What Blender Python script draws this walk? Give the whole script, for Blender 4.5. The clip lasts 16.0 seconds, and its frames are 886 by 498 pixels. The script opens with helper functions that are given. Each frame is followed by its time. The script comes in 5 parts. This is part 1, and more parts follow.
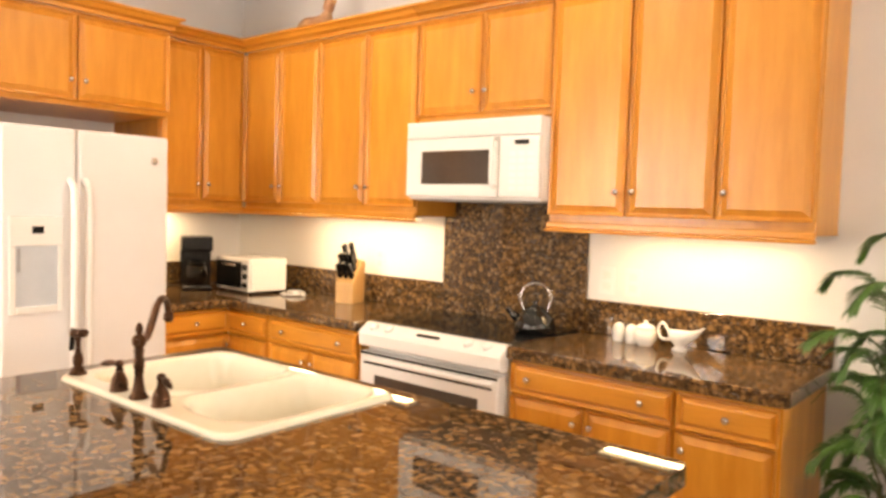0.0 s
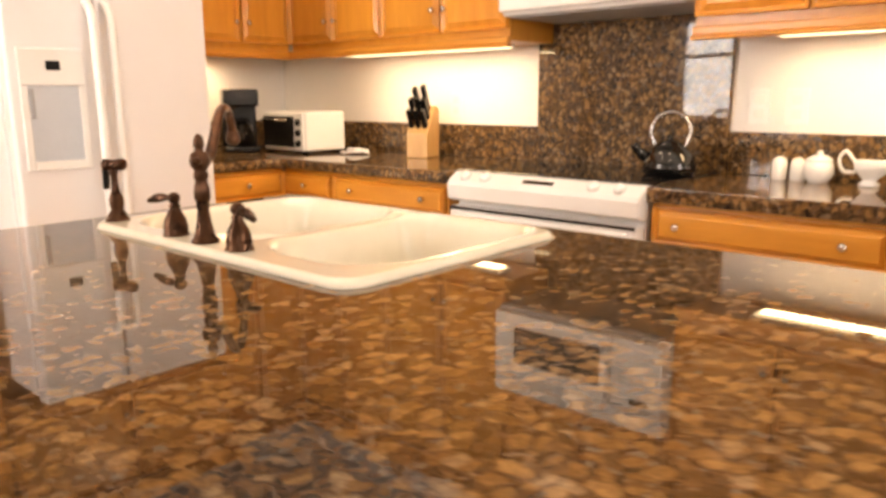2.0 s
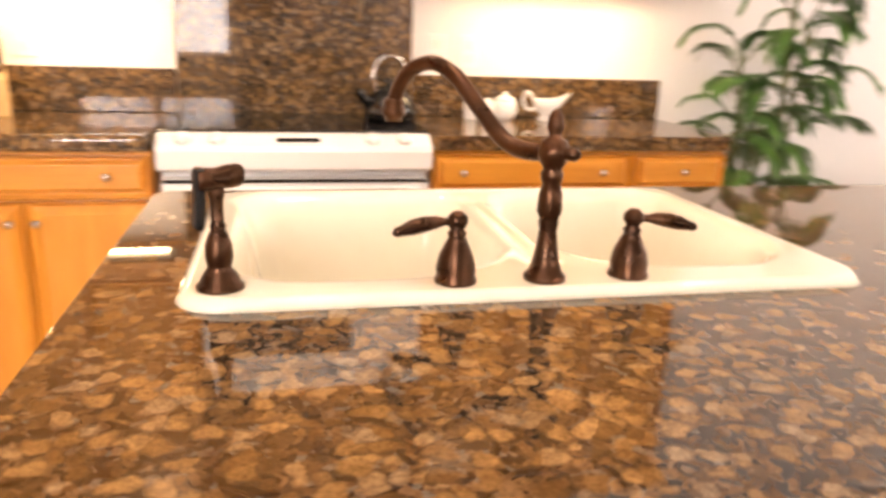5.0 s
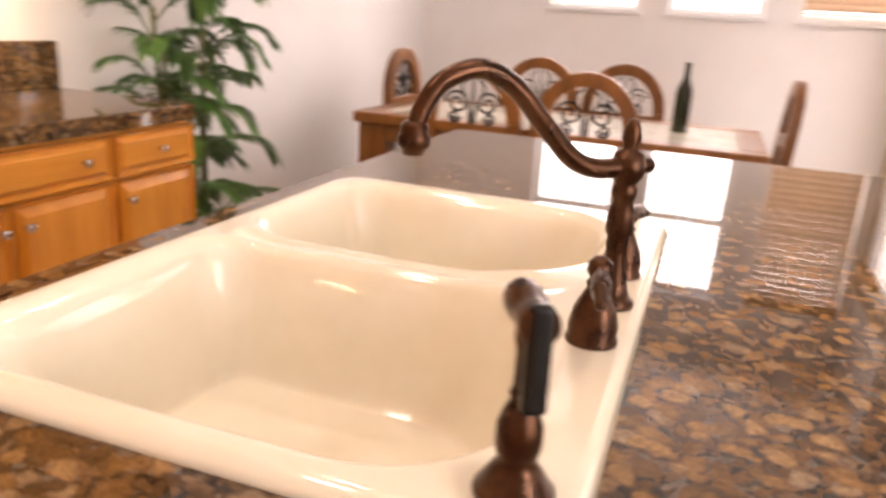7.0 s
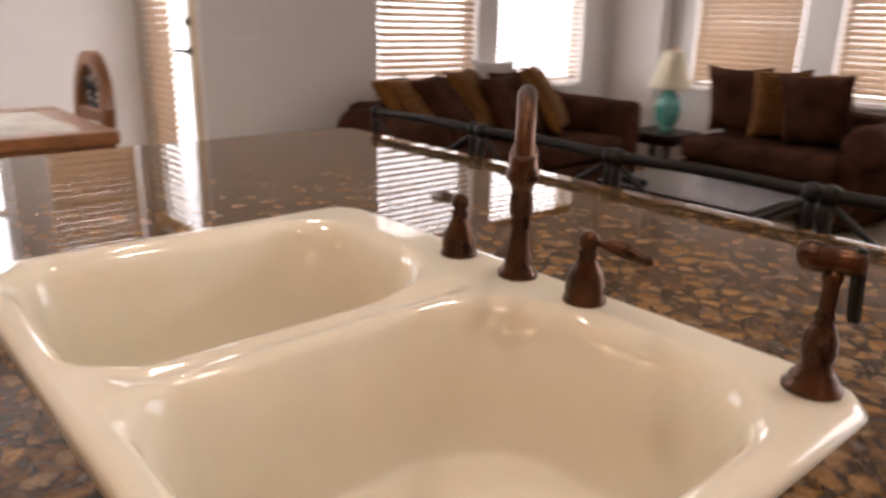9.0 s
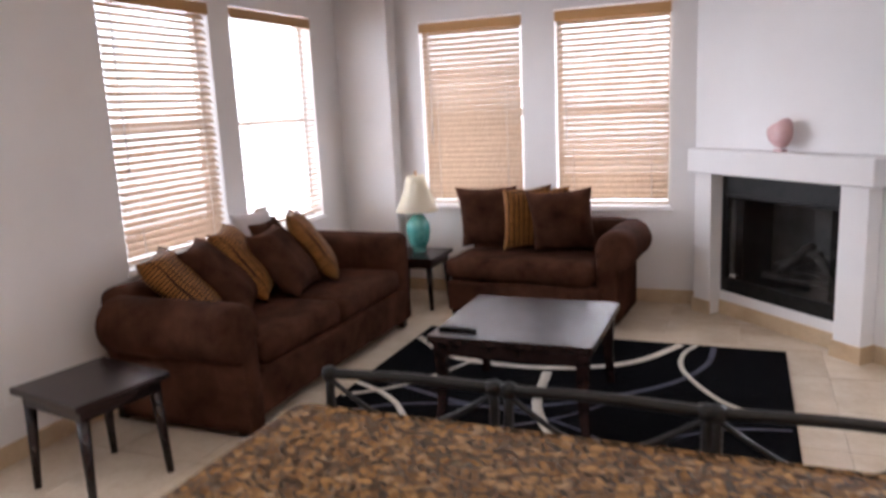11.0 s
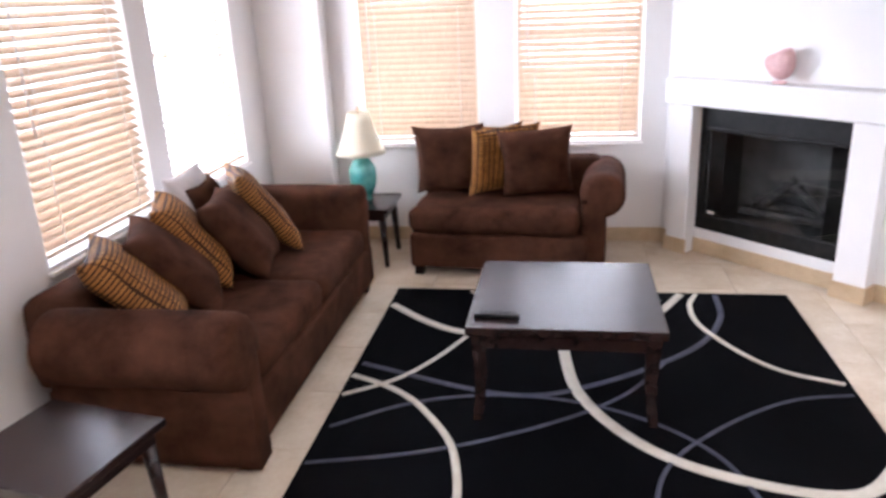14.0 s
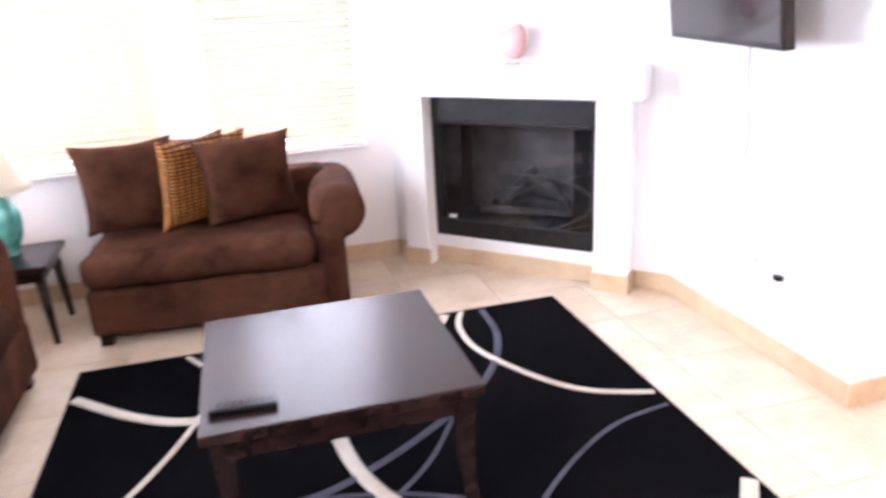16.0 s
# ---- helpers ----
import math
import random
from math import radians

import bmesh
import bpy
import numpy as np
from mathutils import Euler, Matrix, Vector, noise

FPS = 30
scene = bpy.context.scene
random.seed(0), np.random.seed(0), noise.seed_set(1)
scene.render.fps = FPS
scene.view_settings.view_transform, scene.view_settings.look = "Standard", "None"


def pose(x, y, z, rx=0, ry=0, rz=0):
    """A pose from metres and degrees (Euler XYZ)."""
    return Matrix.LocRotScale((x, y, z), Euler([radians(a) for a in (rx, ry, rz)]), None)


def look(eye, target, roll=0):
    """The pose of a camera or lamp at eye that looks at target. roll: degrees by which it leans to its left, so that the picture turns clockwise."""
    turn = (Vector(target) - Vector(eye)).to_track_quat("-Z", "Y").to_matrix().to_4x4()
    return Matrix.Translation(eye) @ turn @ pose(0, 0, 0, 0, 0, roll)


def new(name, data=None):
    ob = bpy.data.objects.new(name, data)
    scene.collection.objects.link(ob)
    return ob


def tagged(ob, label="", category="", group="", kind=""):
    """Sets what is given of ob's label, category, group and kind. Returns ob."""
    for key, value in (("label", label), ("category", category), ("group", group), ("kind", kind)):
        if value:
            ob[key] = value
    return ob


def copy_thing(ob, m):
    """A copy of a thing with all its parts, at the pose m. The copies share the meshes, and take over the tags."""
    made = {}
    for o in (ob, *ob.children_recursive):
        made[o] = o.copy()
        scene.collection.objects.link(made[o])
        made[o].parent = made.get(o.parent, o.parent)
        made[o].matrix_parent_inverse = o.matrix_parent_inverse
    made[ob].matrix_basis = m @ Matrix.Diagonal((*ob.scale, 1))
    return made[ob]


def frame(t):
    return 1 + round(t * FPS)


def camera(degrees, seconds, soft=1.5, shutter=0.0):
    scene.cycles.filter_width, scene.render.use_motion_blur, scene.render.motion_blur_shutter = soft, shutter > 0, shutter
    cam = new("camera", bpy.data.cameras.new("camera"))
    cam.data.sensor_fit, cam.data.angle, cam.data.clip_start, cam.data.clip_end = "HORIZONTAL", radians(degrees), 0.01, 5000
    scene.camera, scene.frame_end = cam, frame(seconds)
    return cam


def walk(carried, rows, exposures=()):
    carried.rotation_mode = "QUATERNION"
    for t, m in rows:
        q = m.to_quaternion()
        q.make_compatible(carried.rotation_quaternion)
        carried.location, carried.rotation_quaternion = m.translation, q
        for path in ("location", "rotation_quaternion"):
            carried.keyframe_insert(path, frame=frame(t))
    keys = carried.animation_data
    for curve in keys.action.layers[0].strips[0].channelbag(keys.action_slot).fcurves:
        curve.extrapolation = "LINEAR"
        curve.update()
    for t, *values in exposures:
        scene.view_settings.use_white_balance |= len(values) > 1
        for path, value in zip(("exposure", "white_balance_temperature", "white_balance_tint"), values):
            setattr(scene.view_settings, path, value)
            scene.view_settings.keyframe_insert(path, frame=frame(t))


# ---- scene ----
cam = camera(62.0, 16.0, soft=3.0, shutter=0.5)
PATH = [
    (0, (2.134, -0.847, 1.427), (0.86, 0.691, 1.318), 1.8),
    (0.5, (1.982, -0.869, 1.398), (0.662, 0.624, 1.226), -0.6),
    (0.6, (1.939, -0.872, 1.382), (0.622, 0.615, 1.153), -2.2),
    (1, (1.837, -0.809, 1.311), (0.553, 0.691, 0.992), -1.0),
    (1.5, (1.709, -0.681, 1.219), (0.377, 0.795, 1.003), 1.9),
    (2, (1.571, -0.604, 1.185), (0.268, 0.858, 0.779), -0.3),
    (2.5, (1.295, -0.651, 1.182), (0.323, 1.031, 0.707), 0.5),
    (2.6, (1.272, -0.66, 1.187), (0.297, 1.021, 0.712), 0.9),
    (3, (1.083, -0.657, 1.18), (0.16, 1.053, 0.704), 1.4),
    (3.5, (0.867, -0.672, 1.179), (0.189, 1.151, 0.711), 2.0),
    (4, (0.572, -0.704, 1.185), (0.003, 1.145, 0.678), 1.2),
    (5.15, (0.08, -0.668, 1.195), (0.67, 1.162, 0.63), 2.3),
    (5.68, (-0.135, -0.57, 1.198), (1.02, 0.96, 0.605), 2.8),
    (6.3, (-0.236, -0.289, 1.2), (1.276, 0.866, 0.584), 3.3),
    (6.4, (-0.255, -0.25, 1.202), (1.301, 0.844, 0.586), 3.7),
    (6.5, (-0.263, -0.211, 1.199), (1.329, 0.833, 0.585), 3.3),
    (7, (-0.301, -0.002, 1.202), (1.505, 0.619, 0.609), 3.8),
    (7.5, (-0.343, 0.224, 1.2), (1.552, 0.259, 0.56), 3.1),
    (7.6, (-0.348, 0.263, 1.206), (1.547, 0.195, 0.572), 3.1),
    (8, (-0.318, 0.378, 1.195), (1.546, 0.003, 0.573), 3.5),
    (8.1, (-0.302, 0.392, 1.19), (1.536, -0.048, 0.535), 2.0),
    (8.5, (-0.23, 0.502, 1.208), (1.509, -0.28, 0.606), 3.3),
    (8.6, (-0.211, 0.529, 1.21), (1.489, -0.334, 0.605), 2.9),
    (9, (-0.142, 0.678, 1.23), (1.288, -0.582, 0.625), 1.5),
    (9.5, (0.007, 0.767, 1.224), (1.24, -0.69, 0.627), 1.3),
    (10, (0.221, 0.796, 1.299), (1.26, -0.807, 0.706), 1.0),
    (10.1, (0.277, 0.81, 1.327), (1.257, -0.833, 0.744), 1.1),
    (12.5, (1.151, 0.615, 1.752), (1.793, -1.268, 1.555), -3.8),
    (13, (1.286, 0.502, 1.771), (1.928, -1.348, 1.364), -2.9),
    (13.5, (1.498, 0.468, 1.757), (2.022, -1.37, 1.168), -2.3),
    (14, (1.715, 0.365, 1.733), (2.037, -1.499, 1.081), -2.7),
    (14.5, (1.849, 0.16, 1.688), (2.038, -1.724, 1.043), -3.8),
    (15, (1.94, -0.067, 1.656), (1.967, -1.948, 0.979), -6.0),
    (15.5, (1.982, -0.332, 1.583), (1.716, -2.19, 0.892), -4.7),
    (16, (1.881, -0.525, 1.532), (1.402, -2.352, 0.876), -3.1),
]
EXPOSURES = [(0, -0.72, 8450, 15), (1, -0.82, 8350, 18), (2, -0.80, 8250, 18), (3, -0.50, 8050, 17), (4, -0.46, 8050, 18), (6.4, -0.62, 7800, 25), (7.5, -1.04, 7350, 25), (8.1, -1.22, 7100, 23), (8.6, -1.38, 6950, 19),
             (9.5, -1.46, 6850, 19), (10.2, -1.38, 6350, 17), (12.4, -0.27, 5900, 17), (13.0, -0.48, 5800, 16), (13.5, -0.52, 5700, 14), (14.0, -0.12, 5720, 15), (14.5, 0.12, 5750, 18), (16, 0.56, 5800, 21)]
walk(cam, [(t, look(eye, target, roll)) for t, eye, target, roll in PATH], EXPOSURES)


# ---- world, sun and large lights ----
world = bpy.data.worlds.new("sky")
scene.world = world
world.use_nodes = True
wn = world.node_tree.nodes
sky = wn.new("ShaderNodeTexSky")
sky.sky_type = "NISHITA"
sky.sun_disc = False
sky.sun_elevation, sky.sun_rotation = radians(48), radians(250)
world.node_tree.links.new(sky.outputs[0], wn["Background"].inputs[0])
wn["Background"].inputs[1].default_value = 0.12
sun = new("sun", bpy.data.lights.new("sun", "SUN"))
sun.data.energy, sun.data.angle, sun.data.color = 3.0, radians(0.5), (1, 0.95, 0.87)
sun.matrix_basis = look((-10, -3.6, 12), (0, 0, 0))


def area(name, eye, target, sx, sy, watts, colour):
    """An area lamp at eye that shines to target."""
    lamp = bpy.data.lights.new(name, "AREA")
    lamp.shape, lamp.size, lamp.size_y, lamp.energy, lamp.color = "RECTANGLE", sx, sy, watts, colour
    ob = new(name, lamp)
    ob.matrix_basis = look(eye, target)
    return ob


DAY = (0.95, 0.97, 1.0)
WARM = (1.0, 0.80, 0.52)
GLOW = (1.0, 0.91, 0.78)
WIN_LO, WIN_HI = 0.715, 2.20
EAST, SOUTH, DINE, NORTH, WESTK, TOP = 3.83, -4.82, 4.75, 2.0, -1.95, 2.75
DOORY, TVX, HALLY, WESTH = -1.04, -0.14, -2.45, -3.4
# windows: wall axis, wall face, from, to, sill, head, power
OPEN_A = (-3.10, -2.22, WIN_LO, 2.25)
OPEN_B = (-4.28, -3.31, WIN_LO, 2.25)
OPEN_C = (2.30, 3.155, WIN_LO, WIN_HI)
OPEN_D = (1.2, 2.05, WIN_LO, WIN_HI)
OPEN_DINE = [(0.54, 1.10, 1.33, 2.35), (-0.21, 0.35, 1.33, 2.35), (-0.97, -0.41, 1.33, 2.35)]
OPEN_HALL = (-1.62, -0.28, 0.95, 2.15)
DOOR_X = (3.92, 4.68)
for n, (a, b, lo, hi), watts in (("daylight_a", OPEN_A, 52), ("daylight_b", OPEN_B, 115)):
    m = (a + b) / 2
    area(n, (EAST + 0.165, m, (lo + hi) / 2), (0, m, (lo + hi) / 2), b - a, hi - lo, watts, DAY)
for n, (a, b, lo, hi), watts in (("daylight_c", OPEN_C, 47), ("daylight_d", OPEN_D, 54)):
    m = (a + b) / 2
    area(n, (m, SOUTH - 0.165, (lo + hi) / 2), (m, 0, (lo + hi) / 2), b - a, hi - lo, watts, DAY)
for a, b, lo, hi in OPEN_DINE:
    m = (a + b) / 2
    area("daylight_dining", (DINE + 0.165, m, (lo + hi) / 2), (0, m, (lo + hi) / 2), b - a, hi - lo, 52, DAY)
area("daylight_hall", ((OPEN_HALL[0] + OPEN_HALL[1]) / 2, HALLY - 0.165, 1.55), (sum(OPEN_HALL[:2]) / 2, 0, 1.55), 1.34, 1.2, 135, DAY)
area("daylight_door", (sum(DOOR_X) / 2, DOORY - 0.075, 1.1), (sum(DOOR_X) / 2, 2, 1.1), 0.66, 1.8, 45, DAY)
area("cabinet_light", (-0.69, 1.80, 1.366), (-0.69, 1.86, 0), 0.90, 0.06, 8.5, WARM)
area("cabinet_light", (1.115, 1.80, 1.352), (1.115, 1.86, 0), 0.60, 0.06, 6.5, WARM)
area("cabinet_light", (-1.76, 1.42, 1.367), (-1.82, 1.42, 0), 0.06, 0.35, 6, WARM)
DOWNLIGHTS = [(-0.4, 0.95), (0.9, 0.95), (0.2, -0.2), (1.7, -0.2)]
for x, y in DOWNLIGHTS:
    area("downlight", (x, y, TOP - 0.012), (x, y, 0), 0.13, 0.13, 15, GLOW)


# ---- materials ----
def nodes_of(name):
    m = bpy.data.materials.new(name)
    m.use_nodes = True
    t = m.node_tree
    return m, t.nodes, t.links, t.nodes["Principled BSDF"]


def ramp(N, stops):
    r = N.new("ShaderNodeValToRGB")
    while len(r.color_ramp.elements) < len(stops):
        r.color_ramp.elements.new(0.5)
    for e, (p, c) in zip(r.color_ramp.elements, stops):
        e.position, e.color = p, (*c, 1)
    return r


def coords(N, L, scale=(1, 1, 1), rand=False):
    c = N.new("ShaderNodeTexCoord")
    m = N.new("ShaderNodeMapping")
    m.inputs["Scale"].default_value = scale
    L.new(c.outputs["Object"], m.inputs[0])
    if rand:
        info = N.new("ShaderNodeObjectInfo")
        mul = N.new("ShaderNodeMath")
        mul.operation = "MULTIPLY"
        mul.inputs[1].default_value = 37.0
        L.new(info.outputs["Random"], mul.inputs[0])
        L.new(mul.outputs[0], m.inputs["Location"])
    return m.outputs[0]


def noisy(N, L, co, scale, detail=4, rough=0.6):
    n = N.new("ShaderNodeTexNoise")
    n.inputs["Scale"].default_value, n.inputs["Detail"].default_value, n.inputs["Roughness"].default_value = scale, detail, rough
    L.new(co, n.inputs["Vector"])
    return n.outputs[0]


def bumped(N, L, b, height, strength, distance=0.002):
    k = N.new("ShaderNodeBump")
    k.inputs["Strength"].default_value, k.inputs["Distance"].default_value = strength, distance
    L.new(height, k.inputs["Height"])
    L.new(k.outputs[0], b.inputs["Normal"])


def plain(name, dark, light, rough=0.5, metal=0.0, scale=3.0, fine=120.0, bump=0.1, stretch=(1, 1, 1), rand=False, dist=0.001, coat=0.0):
    """A surface that wanders between two colours at two scales."""
    m, N, L, b = nodes_of(name)
    co = coords(N, L, stretch, rand)
    big, small = noisy(N, L, co, scale), noisy(N, L, co, fine, 2)
    mix = N.new("ShaderNodeMath")
    mix.operation = "MULTIPLY_ADD"
    mix.inputs[1].default_value = 0.3
    L.new(small, mix.inputs[0])
    L.new(big, mix.inputs[2])
    r = ramp(N, [(0.42, dark), (0.85, light)])
    L.new(mix.outputs[0], r.inputs[0])
    L.new(r.outputs[0], b.inputs["Base Color"])
    rr = N.new("ShaderNodeMapRange")
    rr.inputs["To Min"].default_value, rr.inputs["To Max"].default_value = rough * 0.85, min(1, rough * 1.15)
    L.new(big, rr.inputs[0])
    L.new(rr.outputs[0], b.inputs["Roughness"])
    b.inputs["Metallic"].default_value = metal
    b.inputs["Coat Weight"].default_value = coat
    if bump:
        bumped(N, L, b, small, bump, dist)
    return m


def wood(name, dark, light, rough=0.35, along="z", grain=9.0, coat=0.1, fine=0.25):
    """Straight-grained wood with the grain along one axis."""
    m, N, L, b = nodes_of(name)
    s = {"x": (0.8, 6, 6), "y": (6, 0.8, 6), "z": (6, 6, 0.8)}[along]
    co = coords(N, L, s, True)
    g = noisy(N, L, co, grain * 0.35, 6, 0.65)
    f = noisy(N, L, co, grain * 4, 3, 0.7)
    add = N.new("ShaderNodeMath")
    add.operation = "MULTIPLY_ADD"
    add.inputs[1].default_value = fine
    L.new(f, add.inputs[0])
    L.new(g, add.inputs[2])
    r = ramp(N, [(0.40, dark), (0.82, light)])
    L.new(add.outputs[0], r.inputs[0])
    info = N.new("ShaderNodeObjectInfo")
    hsv = N.new("ShaderNodeHueSaturation")
    mr = N.new("ShaderNodeMapRange")
    mr.inputs["To Min"].default_value, mr.inputs["To Max"].default_value = 0.92, 1.07
    L.new(info.outputs["Random"], mr.inputs[0])
    L.new(mr.outputs[0], hsv.inputs["Value"])
    L.new(r.outputs[0], hsv.inputs["Color"])
    L.new(hsv.outputs[0], b.inputs["Base Color"])
    b.inputs["Roughness"].default_value = rough
    b.inputs["Coat Weight"].default_value, b.inputs["Coat Roughness"].default_value = coat, 0.2
    bumped(N, L, b, f, 0.08, 0.0005)
    return m


def granite(name):
    """Polished brown granite: rounded tan and rust crystals in a dark ground."""
    m, N, L, b = nodes_of(name)
    co = coords(N, L)
    warp = N.new("ShaderNodeTexNoise")
    warp.inputs["Scale"].default_value, warp.inputs["Detail"].default_value = 26, 3
    L.new(co, warp.inputs["Vector"])
    mixv = N.new("ShaderNodeMix")
    mixv.data_type, mixv.blend_type = "RGBA", "LINEAR_LIGHT"
    mixv.inputs[0].default_value = 0.02
    L.new(co, mixv.inputs[6])
    L.new(warp.outputs["Color"], mixv.inputs[7])
    vor = N.new("ShaderNodeTexVoronoi")
    vor.inputs["Scale"].default_value, vor.inputs["Randomness"].default_value = 48, 1.0
    L.new(mixv.outputs[2], vor.inputs["Vector"])
    sep = N.new("ShaderNodeSeparateColor")
    L.new(vor.outputs["Color"], sep.inputs[0])
    crystal = ramp(N, [(0.0, (0.075, 0.045, 0.026)), (0.2, (0.125, 0.067, 0.028)), (0.5, (0.215, 0.118, 0.047)), (0.8, (0.32, 0.188, 0.080)), (1.0, (0.27, 0.19, 0.12))])
    L.new(sep.outputs[0], crystal.inputs[0])
    blob = ramp(N, [(0.38, (1, 1, 1)), (0.61, (0, 0, 0))])
    L.new(vor.outputs["Distance"], blob.inputs[0])
    small = N.new("ShaderNodeTexVoronoi")
    small.inputs["Scale"].default_value = 135
    L.new(mixv.outputs[2], small.inputs["Vector"])
    sep2 = N.new("ShaderNodeSeparateColor")
    L.new(small.outputs["Color"], sep2.inputs[0])
    ground = ramp(N, [(0.0, (0.018, 0.015, 0.013)), (0.3, (0.052, 0.033, 0.021)), (0.6, (0.105, 0.058, 0.028)), (0.85, (0.17, 0.098, 0.05)), (1.0, (0.13, 0.12, 0.11))])
    L.new(sep2.outputs[1], ground.inputs[0])
    dark = N.new("ShaderNodeMix")
    dark.data_type = "RGBA"
    L.new(blob.outputs[0], dark.inputs[0])
    L.new(ground.outputs[0], dark.inputs[6])
    L.new(crystal.outputs[0], dark.inputs[7])
    grain = noisy(N, L, co, 260, 3, 0.7)
    speck = ramp(N, [(0.34, (0.5, 0.46, 0.43)), (0.56, (1, 1, 1))])
    L.new(grain, speck.inputs[0])
    big = ramp(N, [(0.3, (0.78, 0.78, 0.78)), (0.7, (1.1, 1.08, 1.05))])
    L.new(noisy(N, L, co, 2.5, 3), big.inputs[0])
    mottle = ramp(N, [(0.32, (0.66, 0.63, 0.60)), (0.62, (1.1, 1.1, 1.08))])
    L.new(noisy(N, L, co, 85, 4, 0.65), mottle.inputs[0])
    prev = dark.outputs[2]
    for other in (speck, big, mottle):
        mul = N.new("ShaderNodeMix")
        mul.data_type, mul.blend_type = "RGBA", "MULTIPLY"
        mul.inputs[0].default_value = 0.8 if other is speck else 1.0
        L.new(prev, mul.inputs[6])
        L.new(other.outputs[0], mul.inputs[7])
        prev = mul.outputs[2]
    L.new(prev, b.inputs["Base Color"])
    b.inputs["Roughness"].default_value = 0.022
    b.inputs["Specular IOR Level"].default_value = 0.5
    return m


def weave(name, ground, thread, bar):
    """A fabric with columns of small raised bars."""
    m, N, L, b = nodes_of(name)
    c = N.new("ShaderNodeTexCoord")
    sx, cx = N.new("ShaderNodeSeparateXYZ"), N.new("ShaderNodeCombineXYZ")
    L.new(c.outputs["Object"], sx.inputs[0])
    L.new(sx.outputs[0], cx.inputs[0])
    L.new(sx.outputs[2], cx.inputs[1])
    br = N.new("ShaderNodeTexBrick")
    br.offset = 0.0
    br.inputs["Scale"].default_value = 1
    br.inputs["Color1"].default_value, br.inputs["Color2"].default_value, br.inputs["Mortar"].default_value = (*thread, 1), (*bar, 1), (*ground, 1)
    br.inputs["Mortar Size"].default_value, br.inputs["Mortar Smooth"].default_value = 0.0045, 0.3
    br.inputs["Brick Width"].default_value, br.inputs["Row Height"].default_value = 0.036, 0.019
    L.new(cx.outputs[0], br.inputs["Vector"])
    L.new(br.outputs["Color"], b.inputs["Base Color"])
    b.inputs["Roughness"].default_value = 0.7
    b.inputs["Specular IOR Level"].default_value = 0.15
    flip = N.new("ShaderNodeMath")
    flip.operation = "SUBTRACT"
    flip.inputs[0].default_value = 1.0
    L.new(br.outputs["Fac"], flip.inputs[1])
    bumped(N, L, b, flip.outputs[0], 0.6, 0.004)
    return m


def glass(name, tint=(1, 1, 1), rough=0.0):
    m, N, L, b = nodes_of(name)
    b.inputs["Base Color"].default_value = (*tint, 1)
    b.inputs["Transmission Weight"].default_value, b.inputs["Roughness"].default_value, b.inputs["IOR"].default_value = 1, rough, 1.45
    return m


def slatstuff(name):
    """Pale wooden slats that let a little light through."""
    m, N, L, b = nodes_of(name)
    co = coords(N, L, (12, 1, 12), True)
    r = ramp(N, [(0.35, (0.57, 0.43, 0.31)), (0.75, (0.71, 0.56, 0.42))])
    L.new(noisy(N, L, co, 6, 5), r.inputs[0])
    L.new(r.outputs[0], b.inputs["Base Color"])
    b.inputs["Roughness"].default_value = 0.45
    tr = N.new("ShaderNodeBsdfTranslucent")
    L.new(r.outputs[0], tr.inputs[0])
    mx = N.new("ShaderNodeMixShader")
    mx.inputs[0].default_value = 0.17
    L.new(b.outputs[0], mx.inputs[1])
    L.new(tr.outputs[0], mx.inputs[2])
    L.new(mx.outputs[0], N["Material Output"].inputs[0])
    return m


def shadestuff(name, colour):
    m, N, L, b = nodes_of(name)
    b.inputs["Base Color"].default_value = (*colour, 1)
    b.inputs["Roughness"].default_value = 0.8
    tr = N.new("ShaderNodeBsdfTranslucent")
    tr.inputs[0].default_value = (*colour, 1)
    mx = N.new("ShaderNodeMixShader")
    mx.inputs[0].default_value = 0.4
    L.new(b.outputs[0], mx.inputs[1])
    L.new(tr.outputs[0], mx.inputs[2])
    L.new(mx.outputs[0], N["Material Output"].inputs[0])
    bumped(N, L, b, noisy(N, L, coords(N, L), 300, 2), 0.15)
    return m


def emitter(name, colour, strength):
    m, N, L, b = nodes_of(name)
    b.inputs["Base Color"].default_value = (*colour, 1)
    b.inputs["Emission Color"].default_value, b.inputs["Emission Strength"].default_value = (*colour, 1), strength
    return m


PAINT = plain("white_wall_paint", (0.775, 0.755, 0.745), (0.835, 0.82, 0.81), 0.75, scale=1.3, fine=160, bump=0.25, dist=0.0015)
CEIL = plain("ceiling_paint", (0.78, 0.765, 0.75), (0.84, 0.825, 0.81), 0.85, scale=1.0, fine=90, bump=0.3, dist=0.002)
TILE = plain("cream_stone_tile", (0.54, 0.43, 0.31), (0.70, 0.60, 0.47), 0.22, scale=3.5, fine=40, bump=0.05, rand=True)
GROUT = plain("grout", (0.49, 0.40, 0.30), (0.60, 0.51, 0.40), 0.9, scale=6)
BASE = plain("beige_stone_base", (0.46, 0.33, 0.20), (0.60, 0.46, 0.30), 0.35, scale=7, fine=60, bump=0.05, rand=True)
MAPLE = wood("honey_maple", (0.54, 0.208, 0.025), (0.70, 0.308, 0.048), 0.32, "z", fine=0.10)
MAPLEX = wood("honey_maple_across", (0.54, 0.208, 0.025), (0.70, 0.308, 0.048), 0.32, "x", fine=0.10)
PINE = wood("rustic_brown_wood", (0.125, 0.040, 0.008), (0.28, 0.105, 0.024), 0.35, "z")
